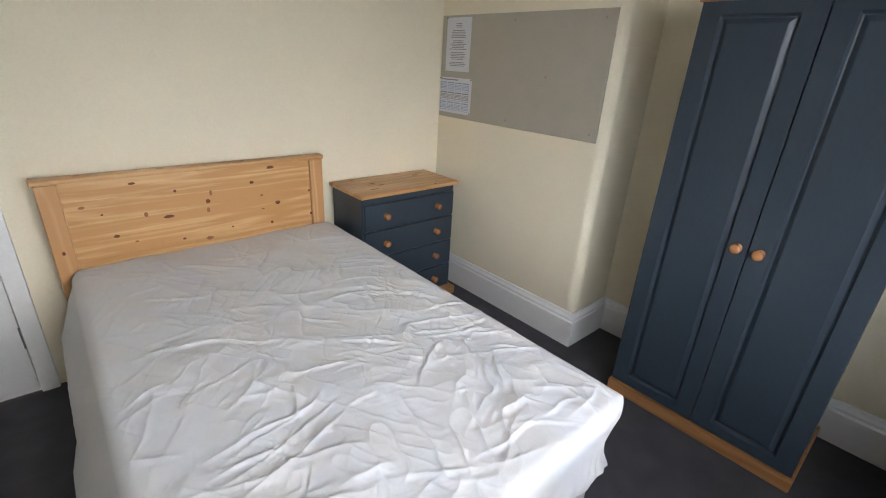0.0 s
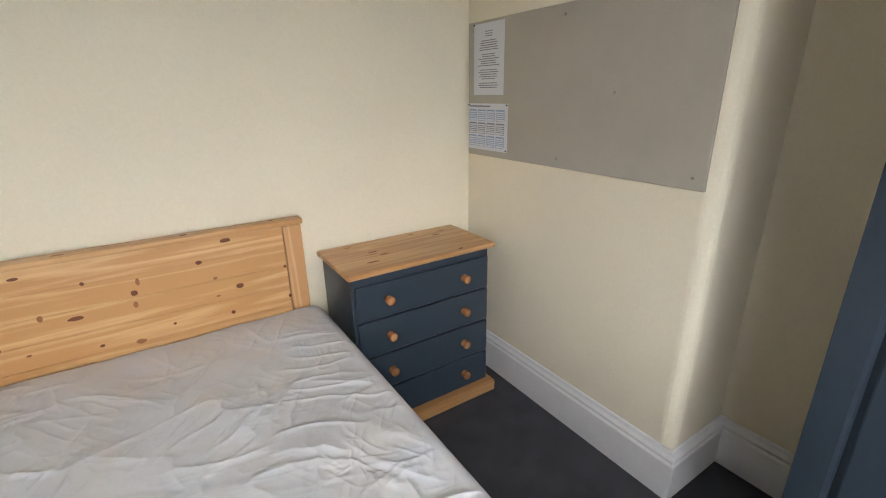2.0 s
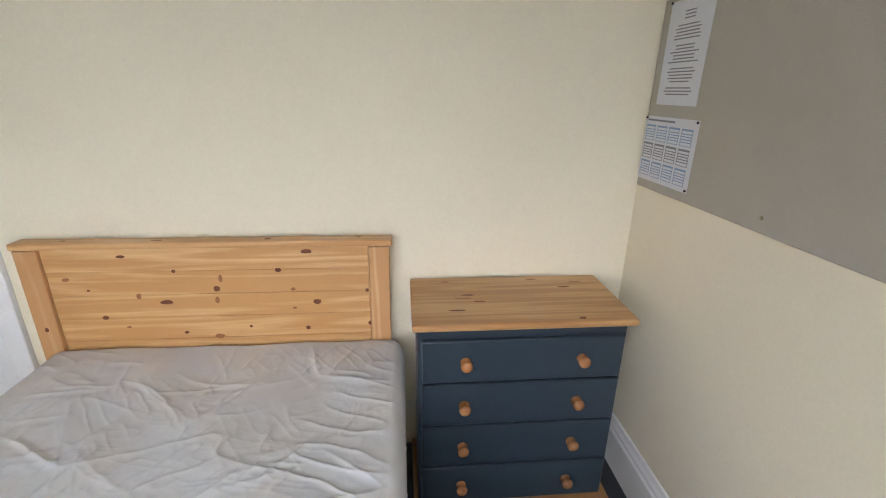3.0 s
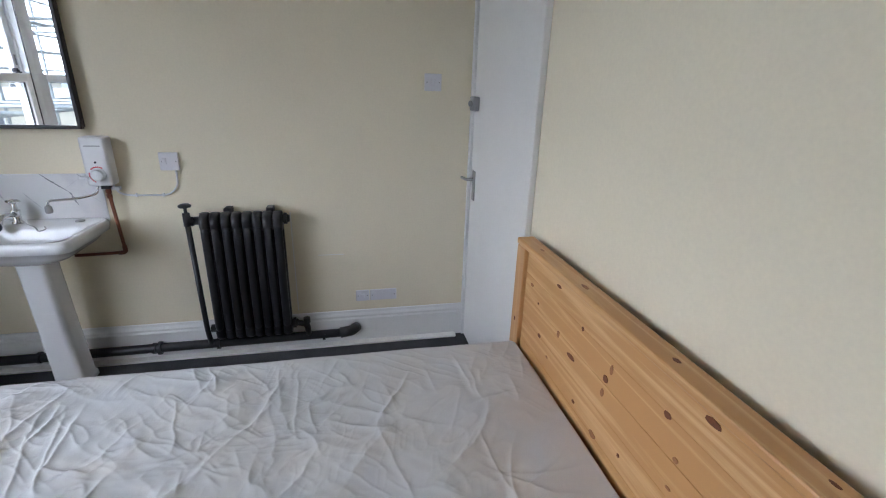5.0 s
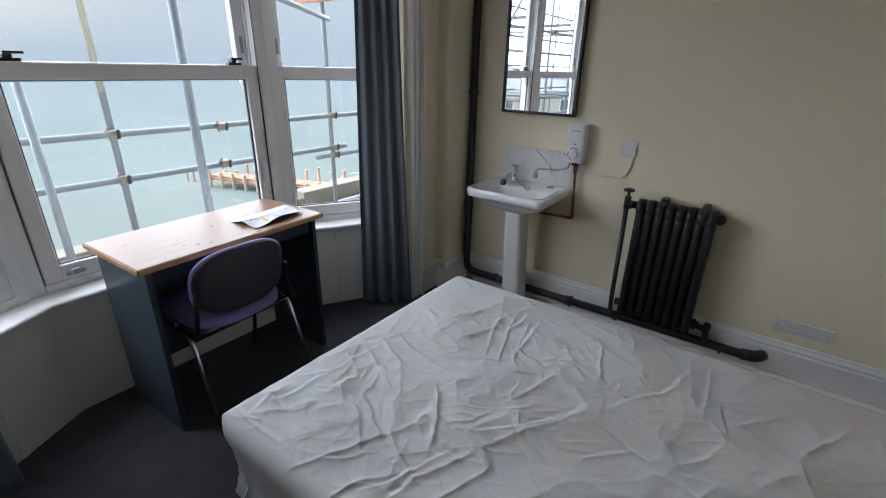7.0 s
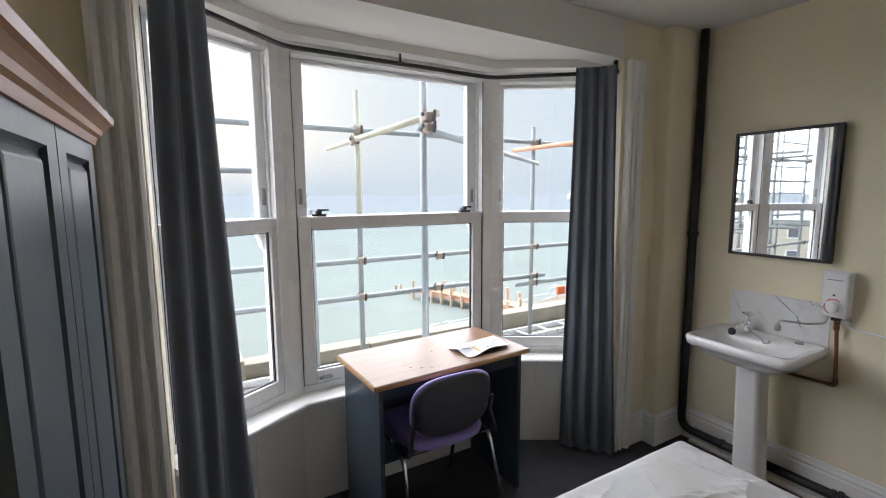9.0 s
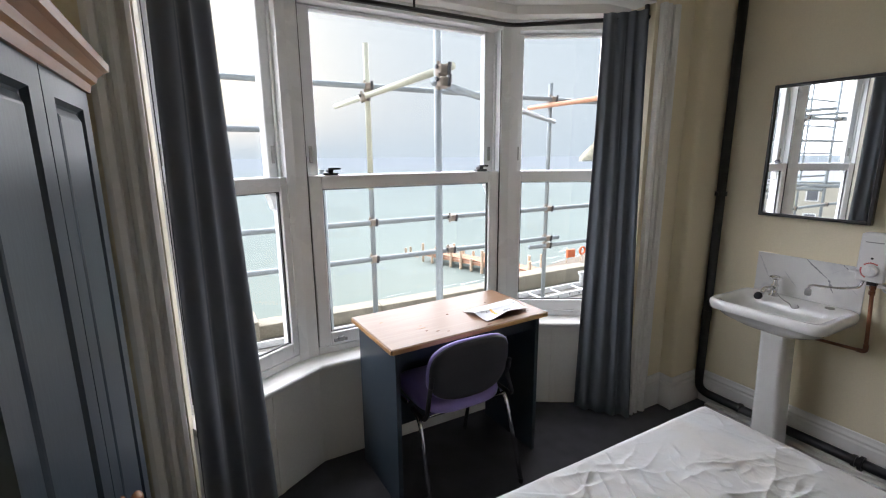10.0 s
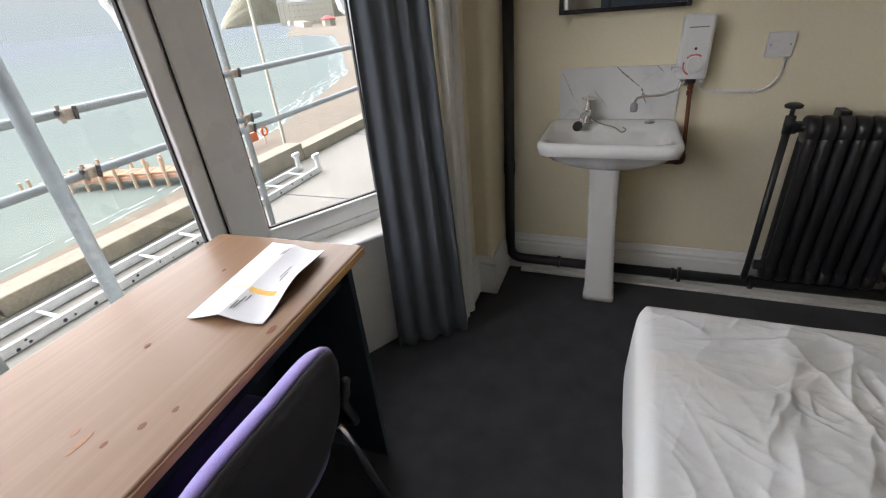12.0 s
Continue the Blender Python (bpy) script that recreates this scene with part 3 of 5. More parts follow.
# door in the wall behind the bed
door = thing("door_1", (-0.24, YH, 0), "plain white painted flush door, closed, with steel hinges and lever handle", "door", kind="structure")
part("door_leaf", bx(-0.620, 0.146, YH - 0.012, YH + 0.03, 0.008, 2.01, 0.002), M_WHITE, door)
bm = bx(0.15, 0.214, YH - 0.026, YH - 0.001, 0, 2.10, 0.004)
box(bm, -0.66, -0.625, YH - 0.026, YH - 0.001, 0, 2.10, 0.004)
box(bm, -0.625, 0.15, YH - 0.026, YH - 0.001, 2.02, 2.10, 0.004)
part("door_frame", bm, M_WHITE, door)
for z in (0.28, 1.05, 1.665):
    bm = tb([(0.148, YH - 0.017, z - 0.05), (0.148, YH - 0.017, z + 0.05)], 0.006, 8)
    part("hinge", bm, M_STEEL, door, "small steel butt hinge")
bm = bx(-0.575, -0.535, YH - 0.019, YH - 0.012, 0.87, 1.03, 0.003)
plate = part("handle_plate", bm, M_STEEL, door, "satin steel handle plate")
bm = tb(bend([(-0.555, YH - 0.018, 0.985), (-0.555, YH - 0.06, 0.985), (-0.64, YH - 0.06, 0.98)], 0.015), 0.008, 10)
part("lever", bm, M_STEEL, plate, smooth=True)
bm = bx(-0.605, -0.525, YH - 0.045, YH - 0.012, 1.335, 1.405, 0.008)
lock = part("night_latch", bm, M_GREYPL, door, "grey metal rim night latch")
part("latch_knob", lt((-0.56, YH - 0.045, 1.37), (0, -1, 0), [(0, 0.014), (0.012, 0.014), (0.016, 0.01), (0.02, 0.0)]), M_STEEL, lock, smooth=True)
part("door_closer", bx(-0.12, 0.072, YH - 0.06, YH - 0.012, 1.818, 1.885, 0.004), M_PLATE, door, "white door closer box")
part("closer_spindle", bx(-0.045, 0.006, YH - 0.05, YH - 0.02, 1.806, 1.818, 0.002), M_STEEL, door, "grey closer spindle")

# ---- bed ----
BX0, BX1, BY0, BY1, BZ = 0.352, 1.553, 0.842, 2.694, 0.567


def soft_noise(a, b, seed):
    """Smooth random values between 0 and 1 over a grid of one unit."""
    rng = np.random.default_rng(seed)
    T = rng.random((64, 64))
    ia, ib = np.floor(a).astype(int), np.floor(b).astype(int)
    fa, fb = a - ia, b - ib
    fa, fb = fa ** 3 * (fa * (fa * 6 - 15) + 10), fb ** 3 * (fb * (fb * 6 - 15) + 10)
    t = lambda p, q: T[p % 64, q % 64]
    return (t(ia, ib) * (1 - fa) + t(ia + 1, ib) * fa) * (1 - fb) + (t(ia, ib + 1) * (1 - fa) + t(ia + 1, ib + 1) * fa) * fb


def creases(xs, ys, seed):
    """Heights of the loose cover: crumpled ridges in drifting directions, long sharp folds, pinched stars."""
    rng = np.random.default_rng(seed)
    U, W = np.meshgrid(xs, ys, indexing="ij")
    WX_ = 0.05 * (soft_noise(4 * U, 4 * W, 1) - 0.5) + 0.012 * (soft_noise(17 * U, 17 * W, 2) - 0.5)
    WY_ = 0.05 * (soft_noise(4 * U, 4 * W, 3) - 0.5) + 0.012 * (soft_noise(17 * U, 17 * W, 4) - 0.5)
    A, B = U + WX_, W + WY_
    H = np.zeros_like(U)
    for k, (ang, along, across, ht) in enumerate(((2.75, 4.5, 16, 0.0068), (1.1, 5, 15, 0.0056), (0.35, 6, 18, 0.0050), (2.2, 9, 31, 0.0028), (0.9, 10, 33, 0.0024), (2.9, 16, 58, 0.0010), (1.5, 15, 54, 0.0009))):
        u, v = A * math.cos(ang) + B * math.sin(ang), -A * math.sin(ang) + B * math.cos(ang)
        ridge = 1 - np.abs(2 * soft_noise(along * u + 20, across * v + 20, 10 + k) - 1)
        mask = np.clip(2.6 * soft_noise(4.2 * U + 9 * k, 4.2 * W, 30 + k) - 0.85, 0, 1)
        H += ht * 0.88 * ridge ** 3 * mask

    def fold(cx, cy, ang, ln, wd, ht, curve, start=0.0):
        r = ln + 0.06
        i0, i1 = np.searchsorted(xs, (cx - r, cx + r))
        j0, j1 = np.searchsorted(ys, (cy - r, cy + r))
        if i1 - i0 < 2 or j1 - j0 < 2:
            return
        a, b = slice(i0, i1), slice(j0, j1)
        dx, dy = A[a, b] - cx, B[a, b] - cy
        u = dx * math.cos(ang) + dy * math.sin(ang)
        v = -dx * math.sin(ang) + dy * math.cos(ang) + curve * u * u
        k = (u - start * ln) / (ln * (1 - start))
        taper = np.clip((k + (1 if start == 0 else 0)) / 0.5, 0, 1) * np.clip((1 - k) / 0.7, 0, 1)
        side = np.where(v > 0, 0.7, 1.4) * wd
        H[a, b] += ht * taper * (np.exp(-np.abs(v / side) ** 1.15) - 0.3 * np.exp(-((v - 2.0 * wd) / (1.3 * wd)) ** 2))

    def where():
        return rng.uniform(BX0 + 0.04, BX1 - 0.04), BY0 + 0.05 + (BY1 - BY0 - 0.1) * rng.random() ** 1.2

    for k in range(85):
        ang = rng.normal(2.75, 0.4) if rng.random() < 0.6 else rng.uniform(0, math.pi)
        fold(*where(), ang, rng.uniform(0.05, 0.17), rng.uniform(0.006, 0.011), rng.uniform(0.0020, 0.0060), rng.normal(0, 0.7))
    for cx, cy in ((0.62, 1.12), (1.02, 1.46), (1.22, 1.12), (0.78, 1.72), (1.30, 1.78)):
        for k in range(14):
            fold(cx + rng.normal(0, 0.02), cy + rng.normal(0, 0.02), rng.uniform(0, 2 * math.pi), rng.uniform(0.05, 0.15), rng.uniform(0.004, 0.007), rng.uniform(0.0018, 0.0045), rng.normal(0, 1.2), 0.1)
        H -= 0.005 * np.exp(-((U - cx) ** 2 + (W - cy) ** 2) / 0.07 ** 2)
    return H


bed = thing("bed", ((BX0 + BX1) / 2, (BY0 + BY1) / 2, 0), "double bed with knotty pine headboard and creased white mattress cover", "bed")
nx, ny = 440, 680
xs, ys = np.linspace(BX0, BX1, nx), np.linspace(BY0, BY1, ny)
X, Y = np.meshgrid(xs, ys, indexing="ij")
edge = np.minimum(np.minimum(X - BX0, BX1 - X), np.minimum(Y - BY0, 3 * (BY1 - Y)))
fade = np.clip(edge / 0.06, 0, 1)
Z = BZ + creases(xs, ys, 4) * fade * np.clip(1.3 - 0.85 * (Y - BY0) / (BY1 - BY0), 0, 1) + (0.005 * np.sin(9 * X + 2) * np.sin(8 * Y) + 0.003 * np.sin(21 * X + 3 * Y) * np.sin(17 * Y)) * fade
R = 0.042
Z -= R - np.sqrt(np.maximum(R * R - np.maximum(R - edge, 0) ** 2, 0))
# plan corners are rounded
rc = 0.085
CXc, CYc = np.clip(X, BX0 + rc, BX1 - rc), np.clip(Y, BY0 + rc, BY1 - rc)
D = np.maximum(np.hypot(X - CXc, Y - CYc), 1e-9)
K = np.where(D > rc, rc / D, 1.0)
X, Y = CXc + (X - CXc) * K, CYc + (Y - CYc) * K
bm = bmesh.new()
V = [[bm.verts.new((X[i, j], Y[i, j], Z[i, j])) for j in range(ny)] for i in range(nx)]
for i in range(nx - 1):
    for j in range(ny - 1):
        bm.faces.new((V[i][j], V[i + 1][j], V[i + 1][j + 1], V[i][j + 1]))
ring = [V[i][0] for i in range(nx)] + [V[nx - 1][j] for j in range(1, ny)] + [V[i][ny - 1] for i in range(nx - 2, -1, -1)] + [V[0][j] for j in range(ny - 2, 0, -1)]
mx, my = (BX0 + BX1) / 2, (BY0 + BY1) / 2
prev = ring
for k, (drop, pull) in enumerate(((0.05, -0.010), (0.11, -0.018), (0.17, -0.016), (0.21, 0.002), (0.245, 0.03), (0.27, 0.065))):
    cur = []
    for q, v in enumerate(ring):
        f = 0.006 * math.sin(q * 0.07 + k * 0.7) + 0.005 * math.sin(q * 0.027 + 2 * k)
        x, y = v.co.x, v.co.y
        p = abs(pull + f * (k / 3)) + (0.006 * math.sin(q * 0.33 + 1.5 * math.sin(q * 0.05)) * (k - 1) / 4 if k > 1 else 0)
        hang = (0.028, 0.052, 0.076, 0.094, 0.098, 0.07)[k]
        px_ = p - (hang + p if x < mx else 0) * min(1, max(0.85, (BY1 - y) / 0.9))
        py_ = p - p * max(0, min(1, 1.3 - (x - BX0) / 0.7))
        nxv = x - math.copysign(1, x - mx) * px_ * (1 if abs(x - mx) > (BX1 - BX0) / 2 - 0.1 else 0)
        nyv = y + py_ * (1 if y < BY0 + 0.1 else 0)
        cur.append(bm.verts.new((nxv, nyv, BZ - R - drop + 0.012 * math.sin(q * 0.032 + k) * (k / 5))))
    for q in range(len(ring)):
        bm.faces.new((prev[q], cur[q], cur[(q + 1) % len(ring)], prev[(q + 1) % len(ring)]))
    prev = cur
bm.faces.new(prev)
part("mattress_cover", bm, M_SHEET, bed, "creased white fitted mattress cover", smooth=True)
bm = bx(BX0 + 0.05, BX1 - 0.05, BY0 + 0.05, BY1, 0.09, 0.30, 0.01)
part("bed_base", bm, M_SHEET_SIDE, bed, "grey fabric bed base")
for x in (BX0 + 0.12, BX1 - 0.12):
    for y in (BY0 + 0.12, BY1 - 0.12):
        part("leg", lt((x, y, 0), (0, 0, 1), [(0, 0.02), (0.09, 0.028)], n=12), M_PINE_DARK, bed)
hb = part("headboard", bx(0.36, 1.475, 2.712, 2.728, 0.42, 0.925), M_PINE, bed, "knotty varnished pine headboard")
for k, z in enumerate((0.42, 0.505, 0.59, 0.675, 0.76, 0.845)):
    part("board", bx(0.394, 1.432, 2.703 - 0.0004 * (k % 2), 2.7125, z + 0.0002, z + 0.0848, 0.0008, 1), M_PINE, hb)
for x0, x1 in ((0.322, 0.392), (1.435, 1.505)):
    part("headboard_post", bx(x0, x1, 2.689, 2.745, 0.0, 0.926, 0.004), M_PINE_Z, hb)
KNOTS = [(0.449, 0.82, 9, 5, 1), (0.543, 0.678, 9, 6, 0), (0.635, 0.898, 11, 4, 0), (0.664, 0.755, 6, 9, 1), (0.749, 0.731, 17, 6, 0), (0.79, 0.844, 5, 5, 0), (0.795, 0.613, 6, 4, 0),
         (0.919, 0.777, 8, 8, 0), (0.936, 0.815, 5, 11, 1), (0.915, 0.735, 6, 9, 1), (1.128, 0.842, 8, 6, 0), (1.25, 0.72, 11, 8, 0), (1.211, 0.618, 6, 6, 0), (0.904, 0.594, 13, 7, 1), (1.227, 0.908, 16, 6, 0),
         (1.171, 0.698, 6, 3, 1), (1.172, 0.77, 6, 5, 1), (1.015, 0.63, 4, 4, 0), (0.51, 0.78, 4, 3, 0), (0.61, 0.64, 6, 3, 1), (1.425, 0.76, 5, 5, 0), (1.43, 0.63, 5, 6, 0)]


def knots(parent, spots, place, normal):
    """Thin oval knots lying in a wooden face."""
    for u, v, a, b, pale in spots:
        bm = bmesh.new()
        ring = [(1 + 0.22 * noise.noise((u * 90 + k, v * 70, k * 0.6))) for k in range(14)]
        lo = [bm.verts.new(place(u + 1.25 * a / 1000 * r * math.cos(2 * math.pi * k / 14), v + 1.25 * b / 1000 * r * math.sin(2 * math.pi * k / 14)) + normal * -0.0006) for k, r in enumerate(ring)]
        hi = [bm.verts.new(v_.co + normal * 0.0012) for v_ in lo]
        bm.faces.new(hi)
        for k in range(14):
            bm.faces.new((lo[k], lo[(k + 1) % 14], hi[(k + 1) % 14], hi[k]))
        part("knot", bm, M_KNOT_SOFT if pale else M_KNOT, parent)


knots(hb, KNOTS, lambda u, v: Vector((u, 2.7022, v)), Vector((0, -1, 0)))
knots(hb, [(0.357, 0.645, 5, 7, 0)], lambda u, v: Vector((u, 2.689, v)), Vector((0, -1, 0)))
knots(hb, [(0.46, 2.72, 9, 4, 1), (0.75, 2.715, 14, 5, 1), (1.10, 2.72, 8, 5, 0), (1.40, 2.73, 7, 3, 0)], lambda u, v: Vector((u, v, 0.948)), Vector((0, 0, 1)))
part("cap_rail", bx(0.312, 1.515, 2.69, 2.752, 0.926, 0.948, 0.005), M_PINE, hb)

# ---- chest of drawers ----
def knob(at, axis, r=0.019, parent=None):
    prof = [(0, r * 0.95), (0.004, r * 0.95), (0.007, r * 0.55), (0.014, r * 0.5), (0.018, r * 0.8), (0.024, r * 1.05), (0.031, r), (0.036, r * 0.65), (0.038, 0)]
    return part("knob", lt(at, axis, prof, 18), M_KNOB, parent, "round turned wooden knob", smooth=True)


CX0, CX1, CY0, CY1, CZ = 1.575, 2.275, 2.405, 2.765, 0.775
chest = thing("chest_of_drawers", ((CX0 + CX1) / 2, (CY0 + CY1) / 2, 0), "blue-grey painted four-drawer chest with orange pine top and wooden knobs", "chest of drawers")
bm = bx(CX0 + 0.02, CX1 - 0.02, CY0 + 0.035, CY1 - 0.01, 0.055, CZ - 0.022, 0.003)
part("carcase", bm, M_BLUE, chest)
top = part("top", bx(CX0, CX1, CY0, CY1, CZ - 0.022, CZ, 0.007, 3), M_PINE_DARK, chest, "orange varnished pine top with rounded edge")
knots(top, [(1.72, 2.50, 22, 4, 0), (1.80, 2.56, 16, 4, 0), (1.75, 2.585, 26, 3, 1), (1.77, 2.61, 18, 4, 0), (1.70, 2.72, 12, 4, 1), (2.10, 2.43, 9, 5, 0), (2.12, 2.66, 18, 4, 0), (2.17, 2.70, 22, 3, 1), (2.02, 2.73, 14, 3, 1)], lambda u, v: Vector((u, v, CZ)), Vector((0, 0, 1)))
part("plinth", bx(CX0 + 0.004, CX1 + 0.004, CY0 - 0.012, CY1 - 0.01, 0.0, 0.055, 0.006), M_PINE_DARK, chest, "orange pine plinth")
for k, (z0, z1) in enumerate(((0.562, 0.712), (0.398, 0.554), (0.230, 0.390), (0.066, 0.222))):
    d = part("drawer", bx(CX0 + 0.03, CX1 - 0.03, CY0 + 0.016, CY0 + 0.036, z0, z1, 0.006, 3), M_BLUE, chest)
    for x in (CX0 + 0.165, CX1 - 0.165):
        knob((x, CY0 + 0.017, (z0 + z1) / 2), (0, -1, 0), 0.018, d)

# ---- wardrobe ----
WX, WY0, WY1, WZ = 2.255, 0.465, 1.215, 1.695
ward = thing("wardrobe", (2.48, 0.8, 0), "tall blue-grey painted two-door wardrobe with pine cornice and plinth", "wardrobe")
part("carcase", bx(WX + 0.022, 2.70, WY0 + 0.005, WY1 - 0.005, 0.06, WZ, 0.003), M_BLUE, ward)
bm = sweep(bmesh.new(), [(2.70, WY0), (WX, WY0), (WX, WY1), (2.70, WY1)], [(-0.0, WZ - 0.008), (0.006, WZ - 0.008), (0.010, WZ + 0.010), (0.018, WZ + 0.016), (0.022, WZ + 0.028), (0.034, WZ + 0.041), (0.042, WZ + 0.046), (0.044, WZ + 0.062), (0.0, WZ + 0.062)])
part("cornice", bm, M_PINE_DARK_Y, ward, "moulded orange pine cornice")
part("top", bx(WX + 0.003, 2.70, WY0, WY1, WZ + 0.001, WZ + 0.02), M_PINE_DARK_Y, ward)
part("plinth", bx(WX - 0.012, 2.70, WY0 - 0.006, WY1 + 0.006, 0, 0.06, 0.005), M_PINE_DARK_Y, ward, "orange pine plinth, chipped along its lower edge")
ym = (WY0 + WY1) / 2
for y0, y1, kn in ((WY0 + 0.004, ym - 0.003, 1), (ym + 0.003, WY1 - 0.004, -1)):
    bm = bmesh.new()
    z0, z1 = 0.066, WZ - 0.006
    rails = 0.066
    rows = [(0.0, 0.0), (0.0, rails), (0.010, rails + 0.007), (0.012, rails + 0.012), (0.003, rails + 0.026), (0.0015, rails + 0.03)]
    loops = []
    for dep, ins in rows:
        zin = ins - 0.022 if ins else 0
        loops.append([bm.verts.new((WX + dep, y, z)) for y, z in ((y0 + ins, z0 + zin), (y1 - ins, z0 + zin), (y1 - ins, z1 - zin), (y0 + ins, z1 - zin))])
    for a, b in zip(loops, loops[1:]):
        for i in range(4):
            bm.faces.new((a[i], a[(i + 1) % 4], b[(i + 1) % 4], b[i]))
    bm.faces.new(loops[-1])
    bk = [bm.verts.new((WX + 0.021, y, z)) for y, z in ((y0, z0), (y1, z0), (y1, z1), (y0, z1))]
    for i in range(4):
        bm.faces.new((loops[0][i], loops[0][(i + 1) % 4], bk[(i + 1) % 4], bk[i]))
    bm.faces.new(bk)
    d = part("door", bm, M_BLUE, ward)
    knob((WX, (y1 - 0.034) if kn > 0 else (y0 + 0.034), 0.868), (-1, 0, 0), 0.019, d)

# ---- notice board with papers ----
nb = thing("notice_board", (XB, 2.19, 1.12), "wide grey felt notice board screwed to the wall", "notice board")
part("panel", bx(XB - 0.011, XB - 0.001, 1.608, 2.768, 1.121, 1.702, 0.002), M_BOARD, nb)
for y, z in ((1.648, 1.157), (2.19, 1.157), (2.73, 1.665), (1.66, 1.665), (2.19, 1.665), (1.95, 1.40)):
    part("screw", lt((XB - 0.011, y, z), (-1, 0, 0), [(0, 0.005), (0.002, 0.005), (0.003, 0.003)], 10), M_BRASS, nb)
notice = thing("notice", (XB - 0.012, 2.62, 1.395), "white sheet of printed rules pinned to the notice board", "notice")
part("sheet", bx(XB - 0.0135, XB - 0.0125, 2.514, 2.724, 1.395, 1.69), M_PAPER, notice)
rng = random.Random(3)
bm = bmesh.new()
for k in range(26):
    if k in (3, 9, 16, 22):
        continue
    wid = rng.uniform(0.09, 0.15) if k > 2 else 0.05
    box(bm, XB - 0.0142, XB - 0.0136, 2.62 - wid / 2, 2.62 + wid / 2, 1.655 - 0.0092 * k, 1.6585 - 0.0092 * k)
part("printed_lines", bm, M_INK, notice)
cal = thing("calendar", (XB - 0.012, 2.628, 1.14), "white year calendar sheet with twelve small month grids", "calendar")
part("sheet", bx(XB - 0.0135, XB - 0.0125, 2.480, 2.766, 1.150, 1.358), M_PAPER, cal)
for j in range(3):
    for i in range(4):
        y1, z1 = 2.757 - 0.0665 * i, 1.331 - 0.058 * j
        bm = bx(XB - 0.0142, XB - 0.0136, y1 - 0.056, y1, z1 - 0.006, z1)
        for k in range(4):
            box(bm, XB - 0.0142, XB - 0.0136, y1 - 0.054, y1 - 0.002, z1 - 0.016 - 0.008 * k, z1 - 0.013 - 0.008 * k)
        for q in (0, 0.054):
            box(bm, XB - 0.0142, XB - 0.0136, y1 - q - 0.002, y1 - q, z1 - 0.048, z1 - 0.006)
        box(bm, XB - 0.0142, XB - 0.0136, y1 - 0.056, y1, z1 - 0.05, z1 - 0.048)
        tagged(part("month_grid", bm, M_CALBLUE if j != 1 else M_INK, cal), kind="stuff")
part("heading", bx(XB - 0.0142, XB - 0.0136, 2.60, 2.755, 1.343, 1.349), M_INK, cal)
for y, z in ((2.722, 1.688), (2.760, 1.352), (2.487, 1.352), (2.487, 1.157)):
    solo("push_pin", lt((XB - 0.0135, y, z), (-1, 0, 0), [(0, 0.004), (0.003, 0.004), (0.005, 0.002)], 10), M_BLACK, "small dark push pin in the notice board", "push pin", "push pins")

# ---- basin, splashback, taps ----
basin = thing("basin", (-0.5, 0.71, 0), "white ceramic pedestal washbasin with rounded corners", "washbasin")


def rounded(cx, cy, hx, hy, r, n=6):
    pts = []
    for sx, sy, a0 in ((1, 1, 0), (-1, 1, 90), (-1, -1, 180), (1, -1, 270)):
        for k in range(n + 1):
            a = radians(a0 + 90 * k / n)
            pts.append((cx + sx * (hx - r) + r * math.cos(a), cy + sy * (hy - r) + r * math.sin(a)))
    return pts


def loft(bm, loops, close_first=True, close_last=True):
    rings = [[bm.verts.new(p) for p in lp] for lp in loops]
    for a, b in zip(rings, rings[1:]):
        for k in range(len(a)):
            bm.faces.new((a[k], a[(k + 1) % len(a)], b[(k + 1) % len(a)], b[k]))
    if close_first:
        bm.faces.new(rings[0][::-1])
    if close_last:
        bm.faces.new(rings[-1])
    return bm


SY, SX0, SX1, SZ = 0.715, XS + 0.002, -0.262, 0.80
scx, shx = (SX0 + SX1) / 2, (SX1 - SX0) / 2
rows = []
for z, hx, hy, r, dx in ((0.645, 0.075, 0.09, 0.06, -0.04), (0.675, 0.125, 0.16, 0.08, -0.025), (0.712, 0.165, 0.215, 0.07, -0.012), (0.742, 0.182, 0.238, 0.06, -0.005),
                         (0.750, shx, 0.256, 0.055, 0), (0.778, shx + 0.003, 0.262, 0.055, 0), (0.792, shx, 0.259, 0.053, 0), (SZ, shx - 0.010, 0.250, 0.046, 0),
                         (SZ - 0.002, shx - 0.018, 0.243, 0.045, 0.0)):
    rows.append([(x, y, z) for x, y in rounded(scx + dx, SY, hx, hy, r)])
for z, hx, hy, r, dx in ((SZ - 0.004, 0.132, 0.222, 0.06, 0.042), (SZ - 0.03, 0.125, 0.213, 0.07, 0.042), (SZ - 0.09, 0.10, 0.17, 0.08, 0.036), (SZ - 0.118, 0.05, 0.08, 0.04, 0.03)):
    rows.append([(x, y, z) for x, y in rounded(scx + dx, SY, hx, hy, r)])
part("bowl", loft(bmesh.new(), rows), M_CERAMIC, basin, smooth=True)
rows = []
for z, hx, hy, r in ((0.0, 0.075, 0.072, 0.025), (0.025, 0.073, 0.070, 0.025), (0.035, 0.067, 0.064, 0.025), (0.35, 0.064, 0.060, 0.025), (0.62, 0.064, 0.060, 0.028), (0.70, 0.067, 0.064, 0.03)):
    rows.append([(x, y, z) for x, y in rounded(-0.49, SY + 0.022 - 0.04 * z, hx, hy, r)])
part("pedestal", loft(bmesh.new(), rows), M_CERAMIC, basin, smooth=True)
part("drain", lt((scx + 0.07, SY, SZ - 0.117), (0, 0, 1), [(0, 0.022), (0.003, 0.022), (0.004, 0.012)], 16), M_CHROME, basin, "chrome waste ring")
